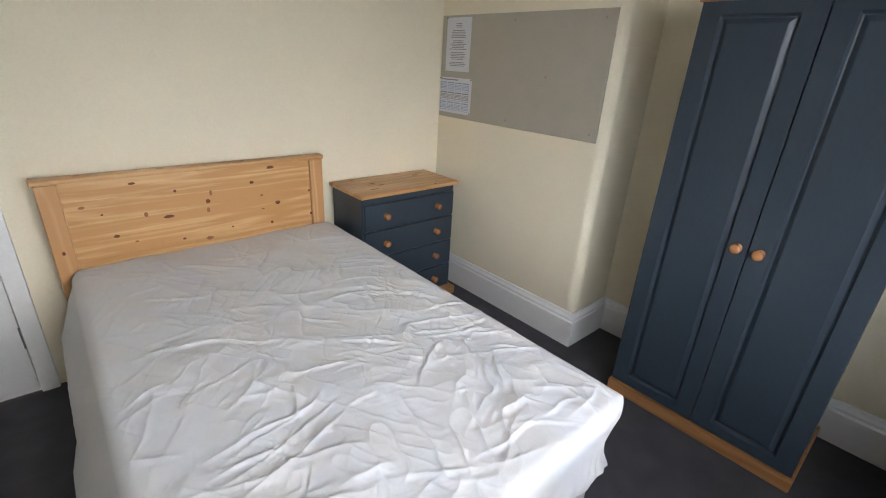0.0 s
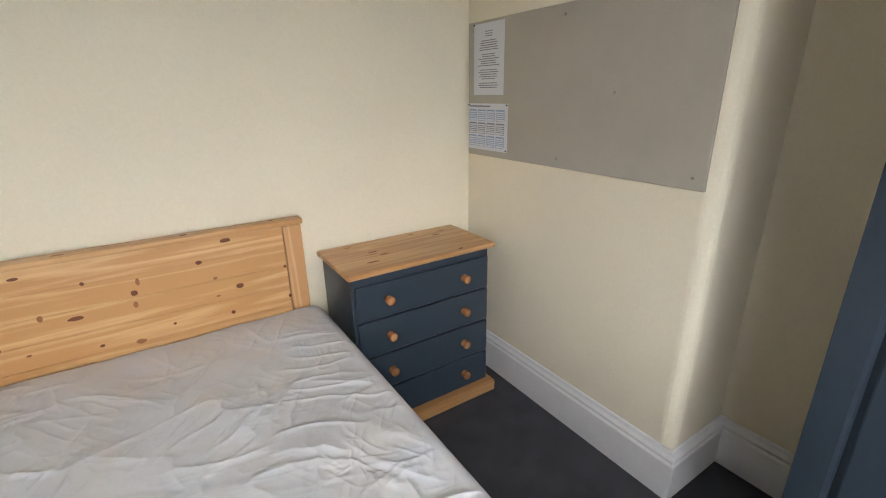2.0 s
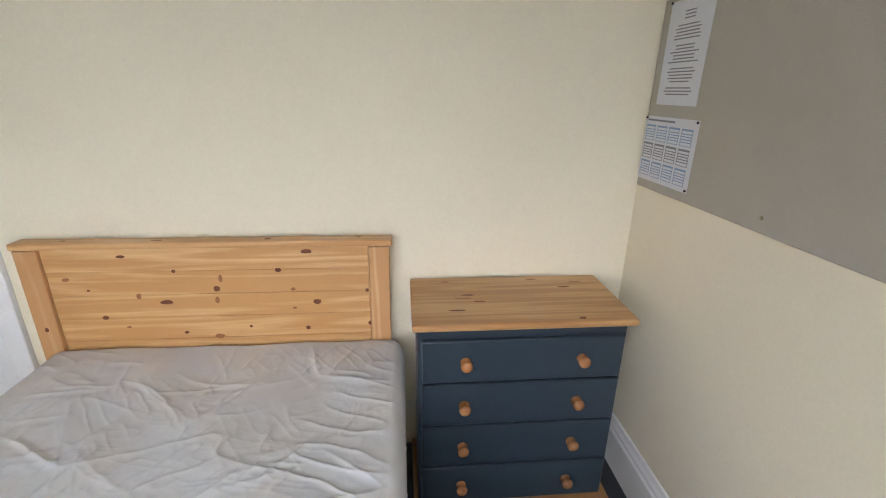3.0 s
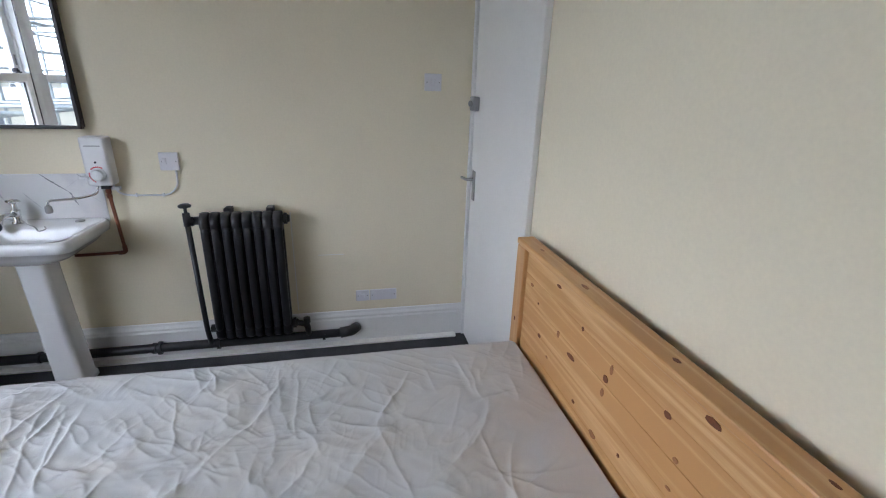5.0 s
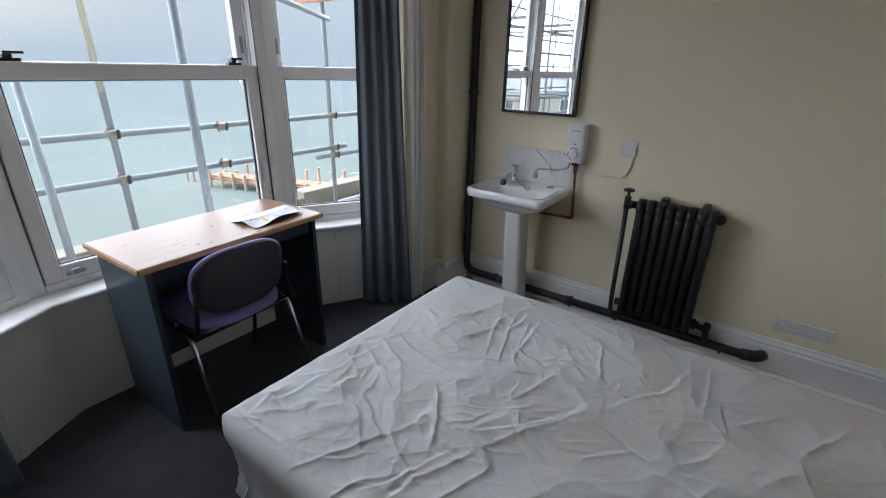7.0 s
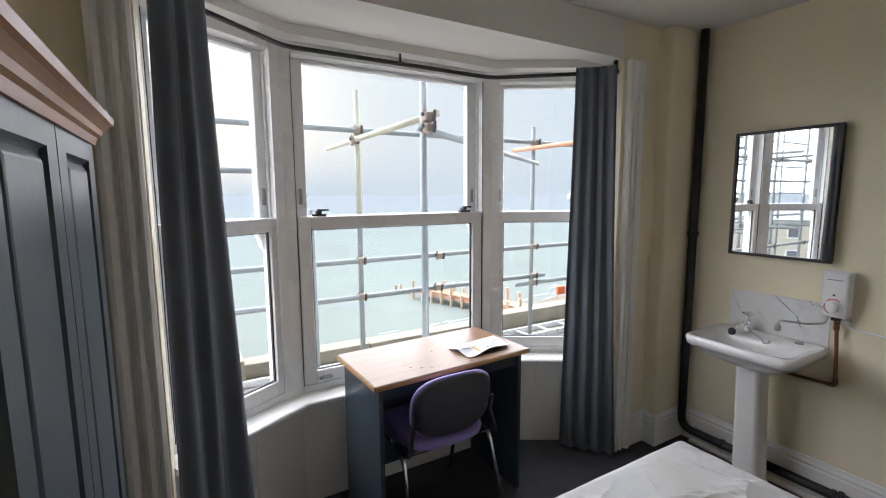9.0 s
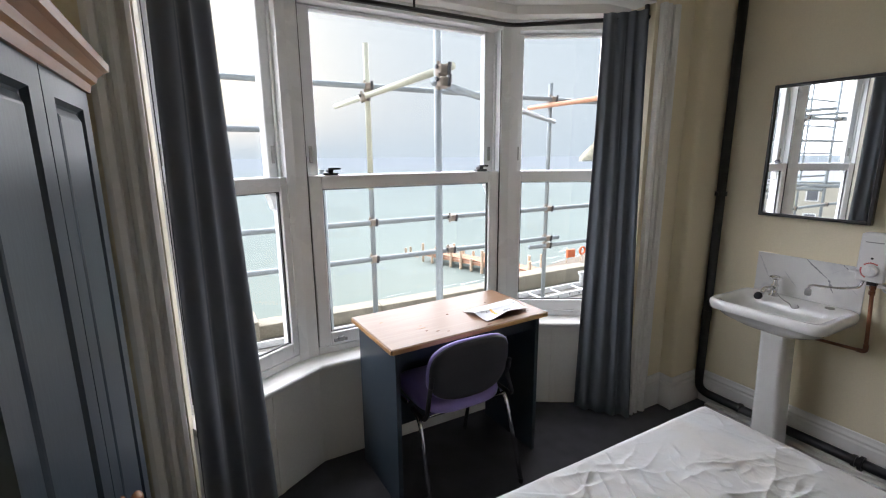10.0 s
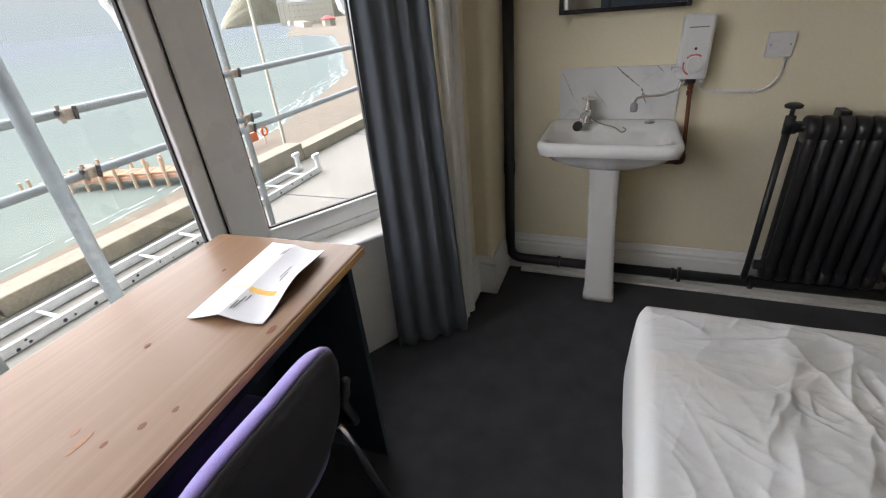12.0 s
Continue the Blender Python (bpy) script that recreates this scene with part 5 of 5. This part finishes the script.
part("backrest_cushion", pad(bmesh.new(), back_pt, [(0.2, -0.035), (0.8, -0.034), (0.95, -0.026), (1.0, -0.01), (1.005, 0.0), (0.98, 0.006)]), M_PURPLE, chair, "purple fabric back cushion", smooth=True)
part("backrest_shell", pad(bmesh.new(), back_pt, [(0.97, 0.0), (0.972, 0.008), (0.94, 0.016), (0.8, 0.02), (0.2, 0.02)]), M_SHELL, chair, "black plastic back shell", smooth=True)
for s in (-1, 1):
    x = ccx - 0.015 + s * 0.232
    part("leg", tb(bend([(x + s * 0.006, 0.305, 0.012), (x, 0.175, 0.40), (x, 0.10, 0.425)], 0.05), 0.0105, 12), M_CHROME, chair, "chrome tube rear leg", smooth=True)
    part("leg", tb(bend([(x, -0.20, 0.012), (x, -0.12, 0.40), (x, 0.05, 0.428)], 0.05), 0.0105, 12), M_CHROME, chair, "chrome tube front leg", smooth=True)
    xl, x = x, ccx + 0.014 + s * 0.196
    part("back_upright", tb(bend([(xl, 0.10, 0.425), (xl, 0.235, 0.425), (x, 0.262, 0.58), (x, 0.285, 0.65)], 0.05), 0.010, 12), M_SHELL, chair, "black back upright", smooth=True)
    part("upright_cap", lt((x, 0.272, 0.60), (0, 0.2, 1), [(0, 0.0105), (0.01, 0.012), (0.035, 0.011), (0.042, 0.006)], 12), M_SHELL, chair, smooth=True)
    x = xl
    for y in (0.305, -0.20):
        part("foot", lt((x + (s * 0.006 if y > 0 else 0), y, 0.0), (0, 0, 1), [(0, 0.013), (0.02, 0.0135), (0.024, 0.011)], 12), M_SHELL, chair, "black rubber foot")
part("crossbar", tb([(ccx - 0.247, 0.165, 0.405), (ccx + 0.217, 0.165, 0.405)], 0.010, 10), M_CHROME, chair, smooth=True)

# ---- papers on the desk ----
pap = thing("letter", (0.78, 0.03, DZ), "once-folded white printed letter with orange strip lying open on the desk", "letter")
LC = [Vector(p) for p in ((0.948, -0.043), (0.622, -0.086), (0.648, 0.098), (0.925, 0.136))]


def on_sheet(u, v, up=0.0):
    p = (LC[0] * (1 - u) + LC[1] * u) * (1 - v) + (LC[3] * (1 - u) + LC[2] * u) * v
    z = DZ + 0.003 + 0.016 * max(0, 1 - abs(v - 0.46) / 0.4) ** 1.3 * (1 - 0.45 * u) + 0.017 * max(0, (v - 0.55) / 0.45) ** 2 * (0.25 + math.sin(math.pi * min(1, u * 0.8)) ** 2)
    return (p.x, p.y, z + 0.003 * math.sin(9 * u + 4 * v) * v + up)


def sheet_piece(u0, u1, v0, v1, up, nu, nv):
    bm = bmesh.new()
    layers = []
    for e in (up, up + 0.0005):
        layers.append([[bm.verts.new(on_sheet(u0 + (u1 - u0) * i / nu, v0 + (v1 - v0) * j / nv, e)) for j in range(nv + 1)] for i in range(nu + 1)])
    for G in layers:
        for i in range(nu):
            for j in range(nv):
                bm.faces.new((G[i][j], G[i + 1][j], G[i + 1][j + 1], G[i][j + 1]))
    lo, hi = layers
    for i in range(nu):
        for c in (0, nv):
            bm.faces.new((lo[i][c], lo[i + 1][c], hi[i + 1][c], hi[i][c]))
    for j in range(nv):
        for r in (0, nu):
            bm.faces.new((lo[r][j], lo[r][j + 1], hi[r][j + 1], hi[r][j]))
    return bm


part("sheet", sheet_piece(0, 1, 0, 1, 0, 24, 26), M_PAPER, pap)
part("strip", sheet_piece(0.30, 0.35, 0.50, 0.86, 0.0012, 2, 10), M_ORANGE, pap, "orange printed strip")
part("strip", sheet_piece(0.33, 0.37, 0.18, 0.49, 0.0012, 2, 8), M_STRIP, pap, "pale yellow printed strip")
for u0, u1, v in ((0.08, 0.18, 0.50), (0.10, 0.24, 0.53), (0.20, 0.27, 0.57), (0.52, 0.70, 0.72), (0.48, 0.60, 0.76), (0.80, 0.90, 0.40), (0.82, 0.94, 0.44)):
    part("printed_line", sheet_piece(u0, u1, v, v + 0.012, 0.0012, 5, 1), M_INK, pap)

# ---- ceiling lamp ----
lamp = thing("ceiling_light", (0.55, 1.05, ZC), "round flush ceiling light with a dark rim, off", "ceiling light")
part("rim", lt((0.55, 1.05, ZC), (0, 0, -1), [(0, 0.15), (0.03, 0.15), (0.035, 0.14)], 36), M_GREYPL, lamp)
part("diffuser", lt((0.55, 1.05, ZC - 0.03), (0, 0, -1), [(0, 0.138), (0.03, 0.12), (0.05, 0.07), (0.055, 0)], 36), M_PLASTIC, lamp, smooth=True)

# ---- outside: flat roof, parapet, ladder, scaffold ----
ZR = -0.40
solo("flat_roof", bx(-12, 11, -3.2, -0.45, ZR - 0.3, ZR), M_ROOFING, "pale grey flat roof outside the bay", "roof", kind="structure")
par = thing("parapet", (0, -3.3, ZR), "low weathered concrete parapet along the roof edge", "parapet", kind="structure")
cuts = (11.0, 9.2, 8.0, 6.1, 4.0, 2.1, 0.2, -1.75, -3.36, -5.4, -7.4, -9.6, -12.0)
for k, (x1, x0) in enumerate(zip(cuts, cuts[1:])):
    hi = -0.175 if x1 == -1.75 else -0.25 + 0.008 * (k % 2)
    part("coping_block", bx(x0 + 0.012, x1, -3.42, -3.17, ZR, hi, 0.012), M_CONCRETE, par)
part("end_block", bx(1.63, 1.99, -3.43, -3.02, ZR, -0.14, 0.015), M_CONCRETE, par, "squat concrete block on the parapet")
lad = thing("ladder", (-0.3, -2.78, ZR), "paint-splashed aluminium ladder lying on the flat roof", "ladder")
for y in (-2.93, -2.64):
    part("rail", bx(-2.95, 1.95, y - 0.013, y + 0.013, ZR + 0.004, ZR + 0.075, 0.004), M_ALU, lad)
for i in range(12):
    xx = 1.72 - 0.40 * i
    part("rung", tb([(xx, -2.93, ZR + 0.05), (xx, -2.64, ZR + 0.05)], 0.014, 8), M_ALU, lad)
for y in (-2.93, -2.64):
    bm = bx(-2.93, -2.87, y - 0.02, y + 0.02, ZR + 0.06, ZR + 0.22, 0.008)
    box(bm, -2.96, -2.84, y - 0.024, y + 0.024, ZR + 0.19, ZR + 0.235, 0.008)
    part("hook", bm, M_ALU, lad, "upright white hook")
bm = bmesh.new()
rng = random.Random(6)
for k in range(26):
    xx, zz = rng.uniform(-2.8, 1.8), ZR + rng.uniform(0.02, 0.06)
    lathe(bm, (xx, -2.626, zz), (0, 1, 0), [(0, rng.uniform(0.006, 0.016)), (0.0006, 0.005)], 7)
part("paint_splash", bm, M_SHELL, lad, "dark paint splashes")
for x in (-2.2, -4.6, 1.4):
    solo("roof_joint", bx(x - 0.008, x + 0.008, -3.16, -0.6, ZR + 0.0005, ZR + 0.004), M_SHELL, "dark joint line across the flat roof", "roof joint", "roof joints", "structure")

SY_ = -2.12
R_ = 0.0245


def coupler(root, x, y, z, seed):
    bm = lathe(bmesh.new(), (x, y, z - 0.03), (0, 0, 1), [(0, 0.034), (0.06, 0.034)], 10)
    box(bm, x - 0.036, x + 0.042, y + 0.012, y + 0.08, z - 0.03, z + 0.030, 0.012, 2)
    tube(bm, [(x + 0.03, y + 0.03, z - 0.045), (x + 0.034, y + 0.035, z + 0.05)], 0.011, 8)
    c = part("coupler", bm, M_RUST, root, "rusty scaffold coupler")
    b = tube(bmesh.new(), [(x - 0.05, y + 0.05, z + 0.012), (x + 0.058, y + 0.05, z + 0.014)], 0.007, 8)
    lathe(b, (x + 0.048, y + 0.05, z + 0.014), (1, 0, 0), [(0, 0.014), (0.014, 0.014)], 6)
    lathe(b, (x - 0.01, y + 0.088, z - 0.03), (0, 0.2, 1), [(0, 0.012), (0.07, 0.012)], 6)
    part("bolt", b, M_SHELL, c, "dark steel bolt and nut")
    return c


scaf = thing("scaffold", (0, SY_, ZR), "galvanised tube scaffold with couplers standing on the flat roof", "scaffold")
stands = ((0.665, 2.49, M_SCAF), (-1.425, 2.31, M_SCAF), (3.3, 3.0, M_SCAF), (4.7, 3.2, M_SCAF), (5.75, 3.2, M_SCAF), (6.9, 3.2, M_SCAF), (8.2, 3.2, M_SCAF))
for x, z1, mt in stands:
    if x == 0.665:
        part("paint_band", tb([(x, SY_, 1.25), (x, SY_, z1 + 0.002)], R_ + 0.001, 14), M_YELLOW, scaf, "pale yellow painted upper length", smooth=True)
    part("standard", tb([(x, SY_, ZR), (x, SY_, 1.75), (x, SY_, z1)], R_, 14), mt, scaf, smooth=True)
    part("base_plate", bx(x - 0.075, x + 0.075, SY_ - 0.075, SY_ + 0.075, ZR, ZR + 0.008), M_RUST, scaf)
for x, y, z1 in ((1.218, -1.656, 1.45), (0.662, -0.824, 3.1)):
    part("standard", tb([(x, y, ZR), (x, y, z1)], R_, 14), M_SCAF, scaf, smooth=True)
    part("base_plate", bx(x - 0.075, x + 0.075, y - 0.075, y + 0.075, ZR, ZR + 0.008), M_RUST, scaf)
for z, x0, x1 in ((0.613, -1.58, 9.5), (0.954, -4.4, 9.5), (2.135, -4.4, 9.5)):
    part("ledger", tb([(x0, SY_ + 0.049, z), (x1, SY_ + 0.049, z)], R_, 14), M_SCAF, scaf, smooth=True)
    for i, (x, z1, mt) in enumerate(stands):
        if x0 < x < x1:
            coupler(scaf, x, SY_, z, i)
part("ledger", tb([(1.35, SY_ + 0.049, 1.76), (9.5, SY_ + 0.049, 1.76)], R_, 14), M_SCAF, scaf, smooth=True)
part("ledger", tb([(-4.4, SY_ + 0.05, 0.53), (-1.16, SY_ + 0.05, 0.53)], R_, 14), M_SCAF, scaf, smooth=True)
coupler(scaf, -1.425, SY_, 0.53, 2)
part("transom", tb([(0.605, -0.74, 2.085), (0.742, -2.85, 2.04)], R_, 14), M_YELLOW, scaf, "yellow-painted scaffold tube", smooth=True)
part("brace", tb([(0.72, -0.77, 1.99), (-1.55, -2.19, 1.915)], R_, 14), M_SCAF, scaf, smooth=True)
part("transom", tb([(-1.345, -2.38, 2.07), (-1.42, -0.70, 2.075)], R_, 14), M_RUSTTUBE, scaf, "rust-red scaffold tube", smooth=True)
coupler(scaf, 0.655, -0.80, 2.06, 1)
coupler(scaf, 0.665, -0.78, 1.985, 1)
coupler(scaf, 0.69, SY_ - 0.02, 2.045, 1)
coupler(scaf, -0.15, SY_ + 0.04, 0.945, 1)
coupler(scaf, -0.13, SY_ + 0.04, 0.625, 1)
for x in (3.3, 4.7, 5.75, 6.9):
    part("transom", tb([(x + 0.05, SY_ - 1.3, 2.17), (x + 0.05, SY_ + 0.8, 2.17)], R_, 12), M_SCAF, scaf, smooth=True)
    part("transom", tb([(x + 0.05, SY_ - 1.3, 1.02), (x + 0.05, SY_ + 0.8, 1.02)], R_, 12), M_SCAF, scaf, smooth=True)
part("brace", tb([(2.1, SY_ - 0.06, 0.1), (4.6, SY_ - 0.06, 2.6)], R_, 12), M_SCAF, scaf, smooth=True)

# ---- sea, beach, jetty, headland, town ----
ZSEA = -8.0
bm = bmesh.new()
bmesh.ops.create_grid(bm, x_segments=2, y_segments=2, size=4500, matrix=Matrix.Translation((0, 0, ZSEA)))
sea = solo("water_sea", bm, M_SEA, "calm pale green sea, haze painted grey blue towards the horizon", "sea", kind="structure")
bm = bmesh.new()
shore = [(300, -20), (60, -21), (-5, -24), (-17, -25.2), (-33, -29.5), (-68, -43), (-125, -80), (-186, -122), (-206, -148), (-201, -158), (-260, -203), (-420, -322), (-752, -570), (-1500, -600), (-1500, 300), (300, 300)]
prism(bm, shore[::-1], ZSEA - 1, ZSEA + 0.15)
solo("ground_beach", bm, M_SAND, "brown shingle beach and shore", "beach", kind="structure")
bm = bmesh.new()
rng = random.Random(9)
def q_near(p):
    return p.x > -30


pts = [Vector(p) for p in shore[2:11]]
for a, b in zip(pts, pts[1:]):
    n = max(3, int((b - a).length / 1.1))
    for i in range(n):
        p = a.lerp(b, i / n)
        d = (b - a).normalized()
        out = Vector((d.y, -d.x)) if Vector((d.y, -d.x)).y < 0 else Vector((-d.y, d.x))
        for row in (0.2, 0.5, 0.9, 1.4) if q_near(p) else (0.3, 0.6, 0.9, 1.5, 2.2, 3.0):
            if rng.random() < (0.40 if q_near(p) else 0.7) - 0.06 * row:
                q = p + out * (row + rng.uniform(-0.5, 0.5))
                c, w, h = q, rng.uniform(0.25, 1.3), rng.uniform(0.015, 0.06)
                vs = [bm.verts.new((c.x + d.x * w * math.cos(t) + out.x * h * math.sin(t), c.y + d.y * w * math.cos(t) + out.y * h * math.sin(t), ZSEA + 0.03)) for t in (k * math.pi / 4 for k in range(8))]
                bm.faces.new(vs)
M_FOAM = material("sea_foam", (0.80, 0.82, 0.82), 0.9, spread=0.1, bump=0.1)
solo("surf", bm, M_FOAM, "thin white lines of surf along the beach", "surf", kind="stuff")

jet = thing("jetty", (-17.5, -30, ZSEA), "weathered orange timber groyne with posts running out into the sea", "jetty")
ja, jb = Vector((-20.4, -24.2)), Vector((-16.6, -34.8))
jd = (jb - ja).normalized()
jn = Vector((-jd.y, jd.x))
L = (jb - ja).length
for i in range(30):
    p = ja + jd * (L * i / 30)
    c = [p - jn * 0.7, p + jn * 0.7, p + jn * 0.7 + jd * 0.47, p - jn * 0.7 + jd * 0.47]
    part("plank", prism(bmesh.new(), [tuple(q) for q in c], ZSEA + 0.78, ZSEA + 0.88 + 0.03 * (i % 3)), M_WOOD_SEA, jet)
for i in range(10):
    for s in (-0.74, 0.74):
        for k in (1,):
            p, q = ja + jd * (L * i / 10) + jn * s, ja + jd * (L * (i + 0.98) / 10) + jn * s
            e = jn * 0.05
            part("side_board", prism(bmesh.new(), [tuple(v) for v in (p - e, p + e, q + e, q - e)], ZSEA + 0.32 + 0.23 * k, ZSEA + 0.52 + 0.23 * k), M_WOOD_SEA, jet)
rng = random.Random(12)
for i in range(11):
    for s in (-0.88, 0.88):
        p = ja + jd * (L * (i + 0.05) / 10) + jn * s
        part("post", tb([(p.x, p.y, ZSEA - 1), (p.x, p.y, ZSEA + rng.choice((1.1, 1.3, 1.7, 1.95)))], 0.12, 8), M_POST_SEA, jet)
for dx, h in ((0.9, 0.9), (1.7, 0.6), (2.6, 0.9), (3.3, 0.7)):
    p = jb + jd * dx
    solo("mooring_post", tb([(p.x, p.y, ZSEA - 1), (p.x, p.y, ZSEA + h)], 0.12, 8), M_POST_SEA, "lone weathered timber post standing in the sea", "post", "mooring posts")

bm = bmesh.new()
n, mrows = 90, 26
G = []
for i in range(n + 1):
    row = []
    u = i / n
    for j in range(mrows + 1):
        v = j / mrows
        a = u * 900
        rise = min(1, (a + 4) / 95) ** 0.75
        h = 62 * rise * (1 - (1 - v) ** 2.6) * (1 - 0.25 * u) + 9 * rise * v * noise.noise((u * 14, v * 4, 0)) + 5 * min(1, v * 4) * rise * noise.noise((u * 46, v * 9, 1))
        row.append(bm.verts.new((-548 - a - 50 * v - 9 * noise.noise((u * 30, v * 6, 2)) * v, -541 - 25 * u - 47 * v, ZSEA - 0.5 + max(0, h))))
    G.append(row)
for i in range(n):
    for j in range(mrows):
        bm.faces.new((G[i][j], G[i + 1][j], G[i + 1][j + 1], G[i][j + 1]))
solo("headland", bm, M_CLIFF, "hazy grass-topped headland across the bay", "headland", kind="structure", smooth=True)
bm = sweep(bmesh.new(), [(-552, -537), (-640, -540), (-740, -545)], [(-1.5, ZSEA - 0.5), (1.5, ZSEA - 0.5), (1.5, ZSEA + 2.2), (-1.5, ZSEA + 2.2)])
solo("sea_wall", bm, M_STUCCO, "pale sea wall along the foot of the headland", "sea wall", kind="structure")
bm = sweep(bmesh.new(), [(-470, -363), (-418, -314), (-330, -238)], [(-3, ZSEA + 0.1), (3, ZSEA + 0.1), (3, ZSEA + 4.2), (-3, ZSEA + 4.2)])
solo("promenade", bm, M_STUCCO, "pale promenade wall behind the far beach", "promenade", kind="structure")


def terrace(name, at, turn, w, d, h, floors, cols, label, roof=3.0):
    """A seaside building: walls, hipped roof, rows of windows with sills."""
    m = Matrix.Translation(at) @ Matrix.Rotation(turn, 4, "Z")
    root = thing(name, at, label, "building", "seaside buildings")
    part("wall", moved(bx(-w / 2, w / 2, 0, d, 0, h), m), M_STUCCO, root)
    bm = bmesh.new()
    lo = [bm.verts.new(p) for p in ((-w / 2 - 0.3, -0.3, h), (w / 2 + 0.3, -0.3, h), (w / 2 + 0.3, d + 0.3, h), (-w / 2 - 0.3, d + 0.3, h))]
    hi = [bm.verts.new(p) for p in ((-w / 2 + d / 3, d / 2 - 0.5, h + roof), (w / 2 - d / 3, d / 2 - 0.5, h + roof), (w / 2 - d / 3, d / 2 + 0.5, h + roof), (-w / 2 + d / 3, d / 2 + 0.5, h + roof))]
    bm.faces.new(lo[::-1]), bm.faces.new(hi)
    for i in range(4):
        bm.faces.new((lo[i], lo[(i + 1) % 4], hi[(i + 1) % 4], hi[i]))
    part("roof", moved(bm, m), M_SLATE, root, "grey slate roof")
    for f in range(floors):
        for c in range(cols):
            x = -w / 2 + w * (c + 0.5) / cols
            z = h * (f + 0.3) / floors
            wi = part("window", moved(bx(x - 0.62, x + 0.62, -0.06, 0.02, z - 0.05, z + 1.65), m), M_UPVC, root)
            part("pane", moved(bx(x - 0.5, x + 0.5, -0.09, -0.05, z + 0.05, z + 1.55), m), M_DARKGLASS, wi)
    return root


terrace("building", (56, -30, ZSEA + 0.15), radians(-115), 34, 12, 6.2, 2, 9, "cream stuccoed seaside terrace with slate roof", 1.8)
terrace("building", (80, -62, ZSEA + 0.15), radians(-120), 40, 12, 8.4, 3, 10, "long pale seaside building with slate roof", 2.0)
terrace("building", (-470, -345, ZSEA + 0.15), radians(128), 46, 16, 24, 5, 11, "far row of pale seafront houses below the headland", 5)
terrace("building", (-420, -296, ZSEA + 0.15), radians(128), 44, 16, 20, 4, 10, "far row of grey seafront houses by the beach", 4)
net = thing("netted_building", (-492, -368, ZSEA), "far seafront building wrapped in green scaffold netting", "building")
part("wall", moved(bx(-9, 9, 0, 14, 0.1, 27), pose(-492, -368, ZSEA, 0, 0, 128)), M_STUCCO, net)
part("netting", moved(bx(-9.4, 9.4, -0.8, -0.2, 1, 26), pose(-492, -368, ZSEA, 0, 0, 128)), M_NET, net, "green netting")
kio = thing("kiosk", (-330, -238, ZSEA), "small white seafront kiosk with red roof", "kiosk")
part("wall", lt((-318, -210, ZSEA + 0.1), (0, 0, 1), [(0, 5), (4.5, 5)], 8), M_STUCCO, kio)
part("roof", lt((-318, -210, ZSEA + 4.6), (0, 0, 1), [(0, 6.2), (0.4, 6.2), (3, 1)], 8), M_TILE, kio, "red pitched roof")

post = thing("lamp_post", (-8.55, -8.0, ZSEA + 0.15), "tall thin cream-painted lamp post beyond the parapet", "lamp post")
part("pole", tb([(-8.55, -8.0, ZSEA + 0.15), (-8.55, -8.0, -2), (-8.55, -8.0, 3.6)], [0.06, 0.045, 0.036], 12), M_STUCCO, post, smooth=True)
part("base", lt((-8.55, -8.0, ZSEA + 0.15), (0, 0, 1), [(0, 0.13), (0.9, 0.11), (1.0, 0.06)], 12), M_STUCCO, post)
sign = thing("warning_sign", (1.46, -14.0, ZSEA + 0.15), "tall white pole with a yellow sign on the beach", "sign")
part("pole", tb([(1.46, -14.0, ZSEA + 0.15), (1.46, -14.0, -1.32)], 0.045, 10), M_UPVC, sign)
part("panel", bx(1.33, 1.59, -13.95, -13.92, -2.80, -2.02, 0.01), M_SIGN, sign, "yellow panel")
part("tip", tb([(1.46, -14.0, -1.86), (1.46, -14.0, -1.42)], 0.07, 10), M_SIGN, sign, "yellow painted tip")
buoy = thing("lifebuoy_stand", (-27.0, -26.9, ZSEA + 0.15), "orange lifebuoy and red box on a beach stand", "lifebuoy")
for x in (-27.9, -26.2):
    part("upright", tb([(x, -26.9, ZSEA + 0.1), (x, -26.9, ZSEA + 1.5)], 0.05, 8), M_POST_SEA, buoy)
part("box", bx(-26.9, -26.0, -26.83, -26.6, ZSEA + 0.7, ZSEA + 1.4, 0.02), M_BUOY, buoy, "red box")
part("ring", tb([(-27.9 + 0.32 * math.cos(k * math.pi / 10), -26.75, ZSEA + 1.15 + 0.32 * math.sin(k * math.pi / 10)) for k in range(21)], 0.09, 8), M_BUOY, buoy, "orange ring", smooth=True)
for x in (3.35, 4.75, 6.2, 7.6, 9.0):
    part("standard", tb([(x, SY_ - 1.3, ZR), (x, SY_ - 1.3, 3.1)], R_, 12), M_SCAF, scaf, smooth=True)
for z in (1.02, 1.55, 2.17, 2.75):
    part("ledger", tb([(2.2, SY_ - 1.35, z), (10.4, SY_ - 1.35, z)], R_, 12), M_SCAF, scaf, smooth=True)
part("brace", tb([(3.2, SY_ - 1.4, 0.0), (6.2, SY_ - 1.4, 2.7)], R_, 12), M_SCAF, scaf, smooth=True)
for x in (3.35, 4.75):
    for z in (1.02, 2.17):
        coupler(scaf, x, SY_ - 1.33, z, 1)
for x, z in ((3.9, 0.63), (4.3, 1.45), (2.6, 1.76)):
    coupler(scaf, x, SY_ + 0.04, z, 1)
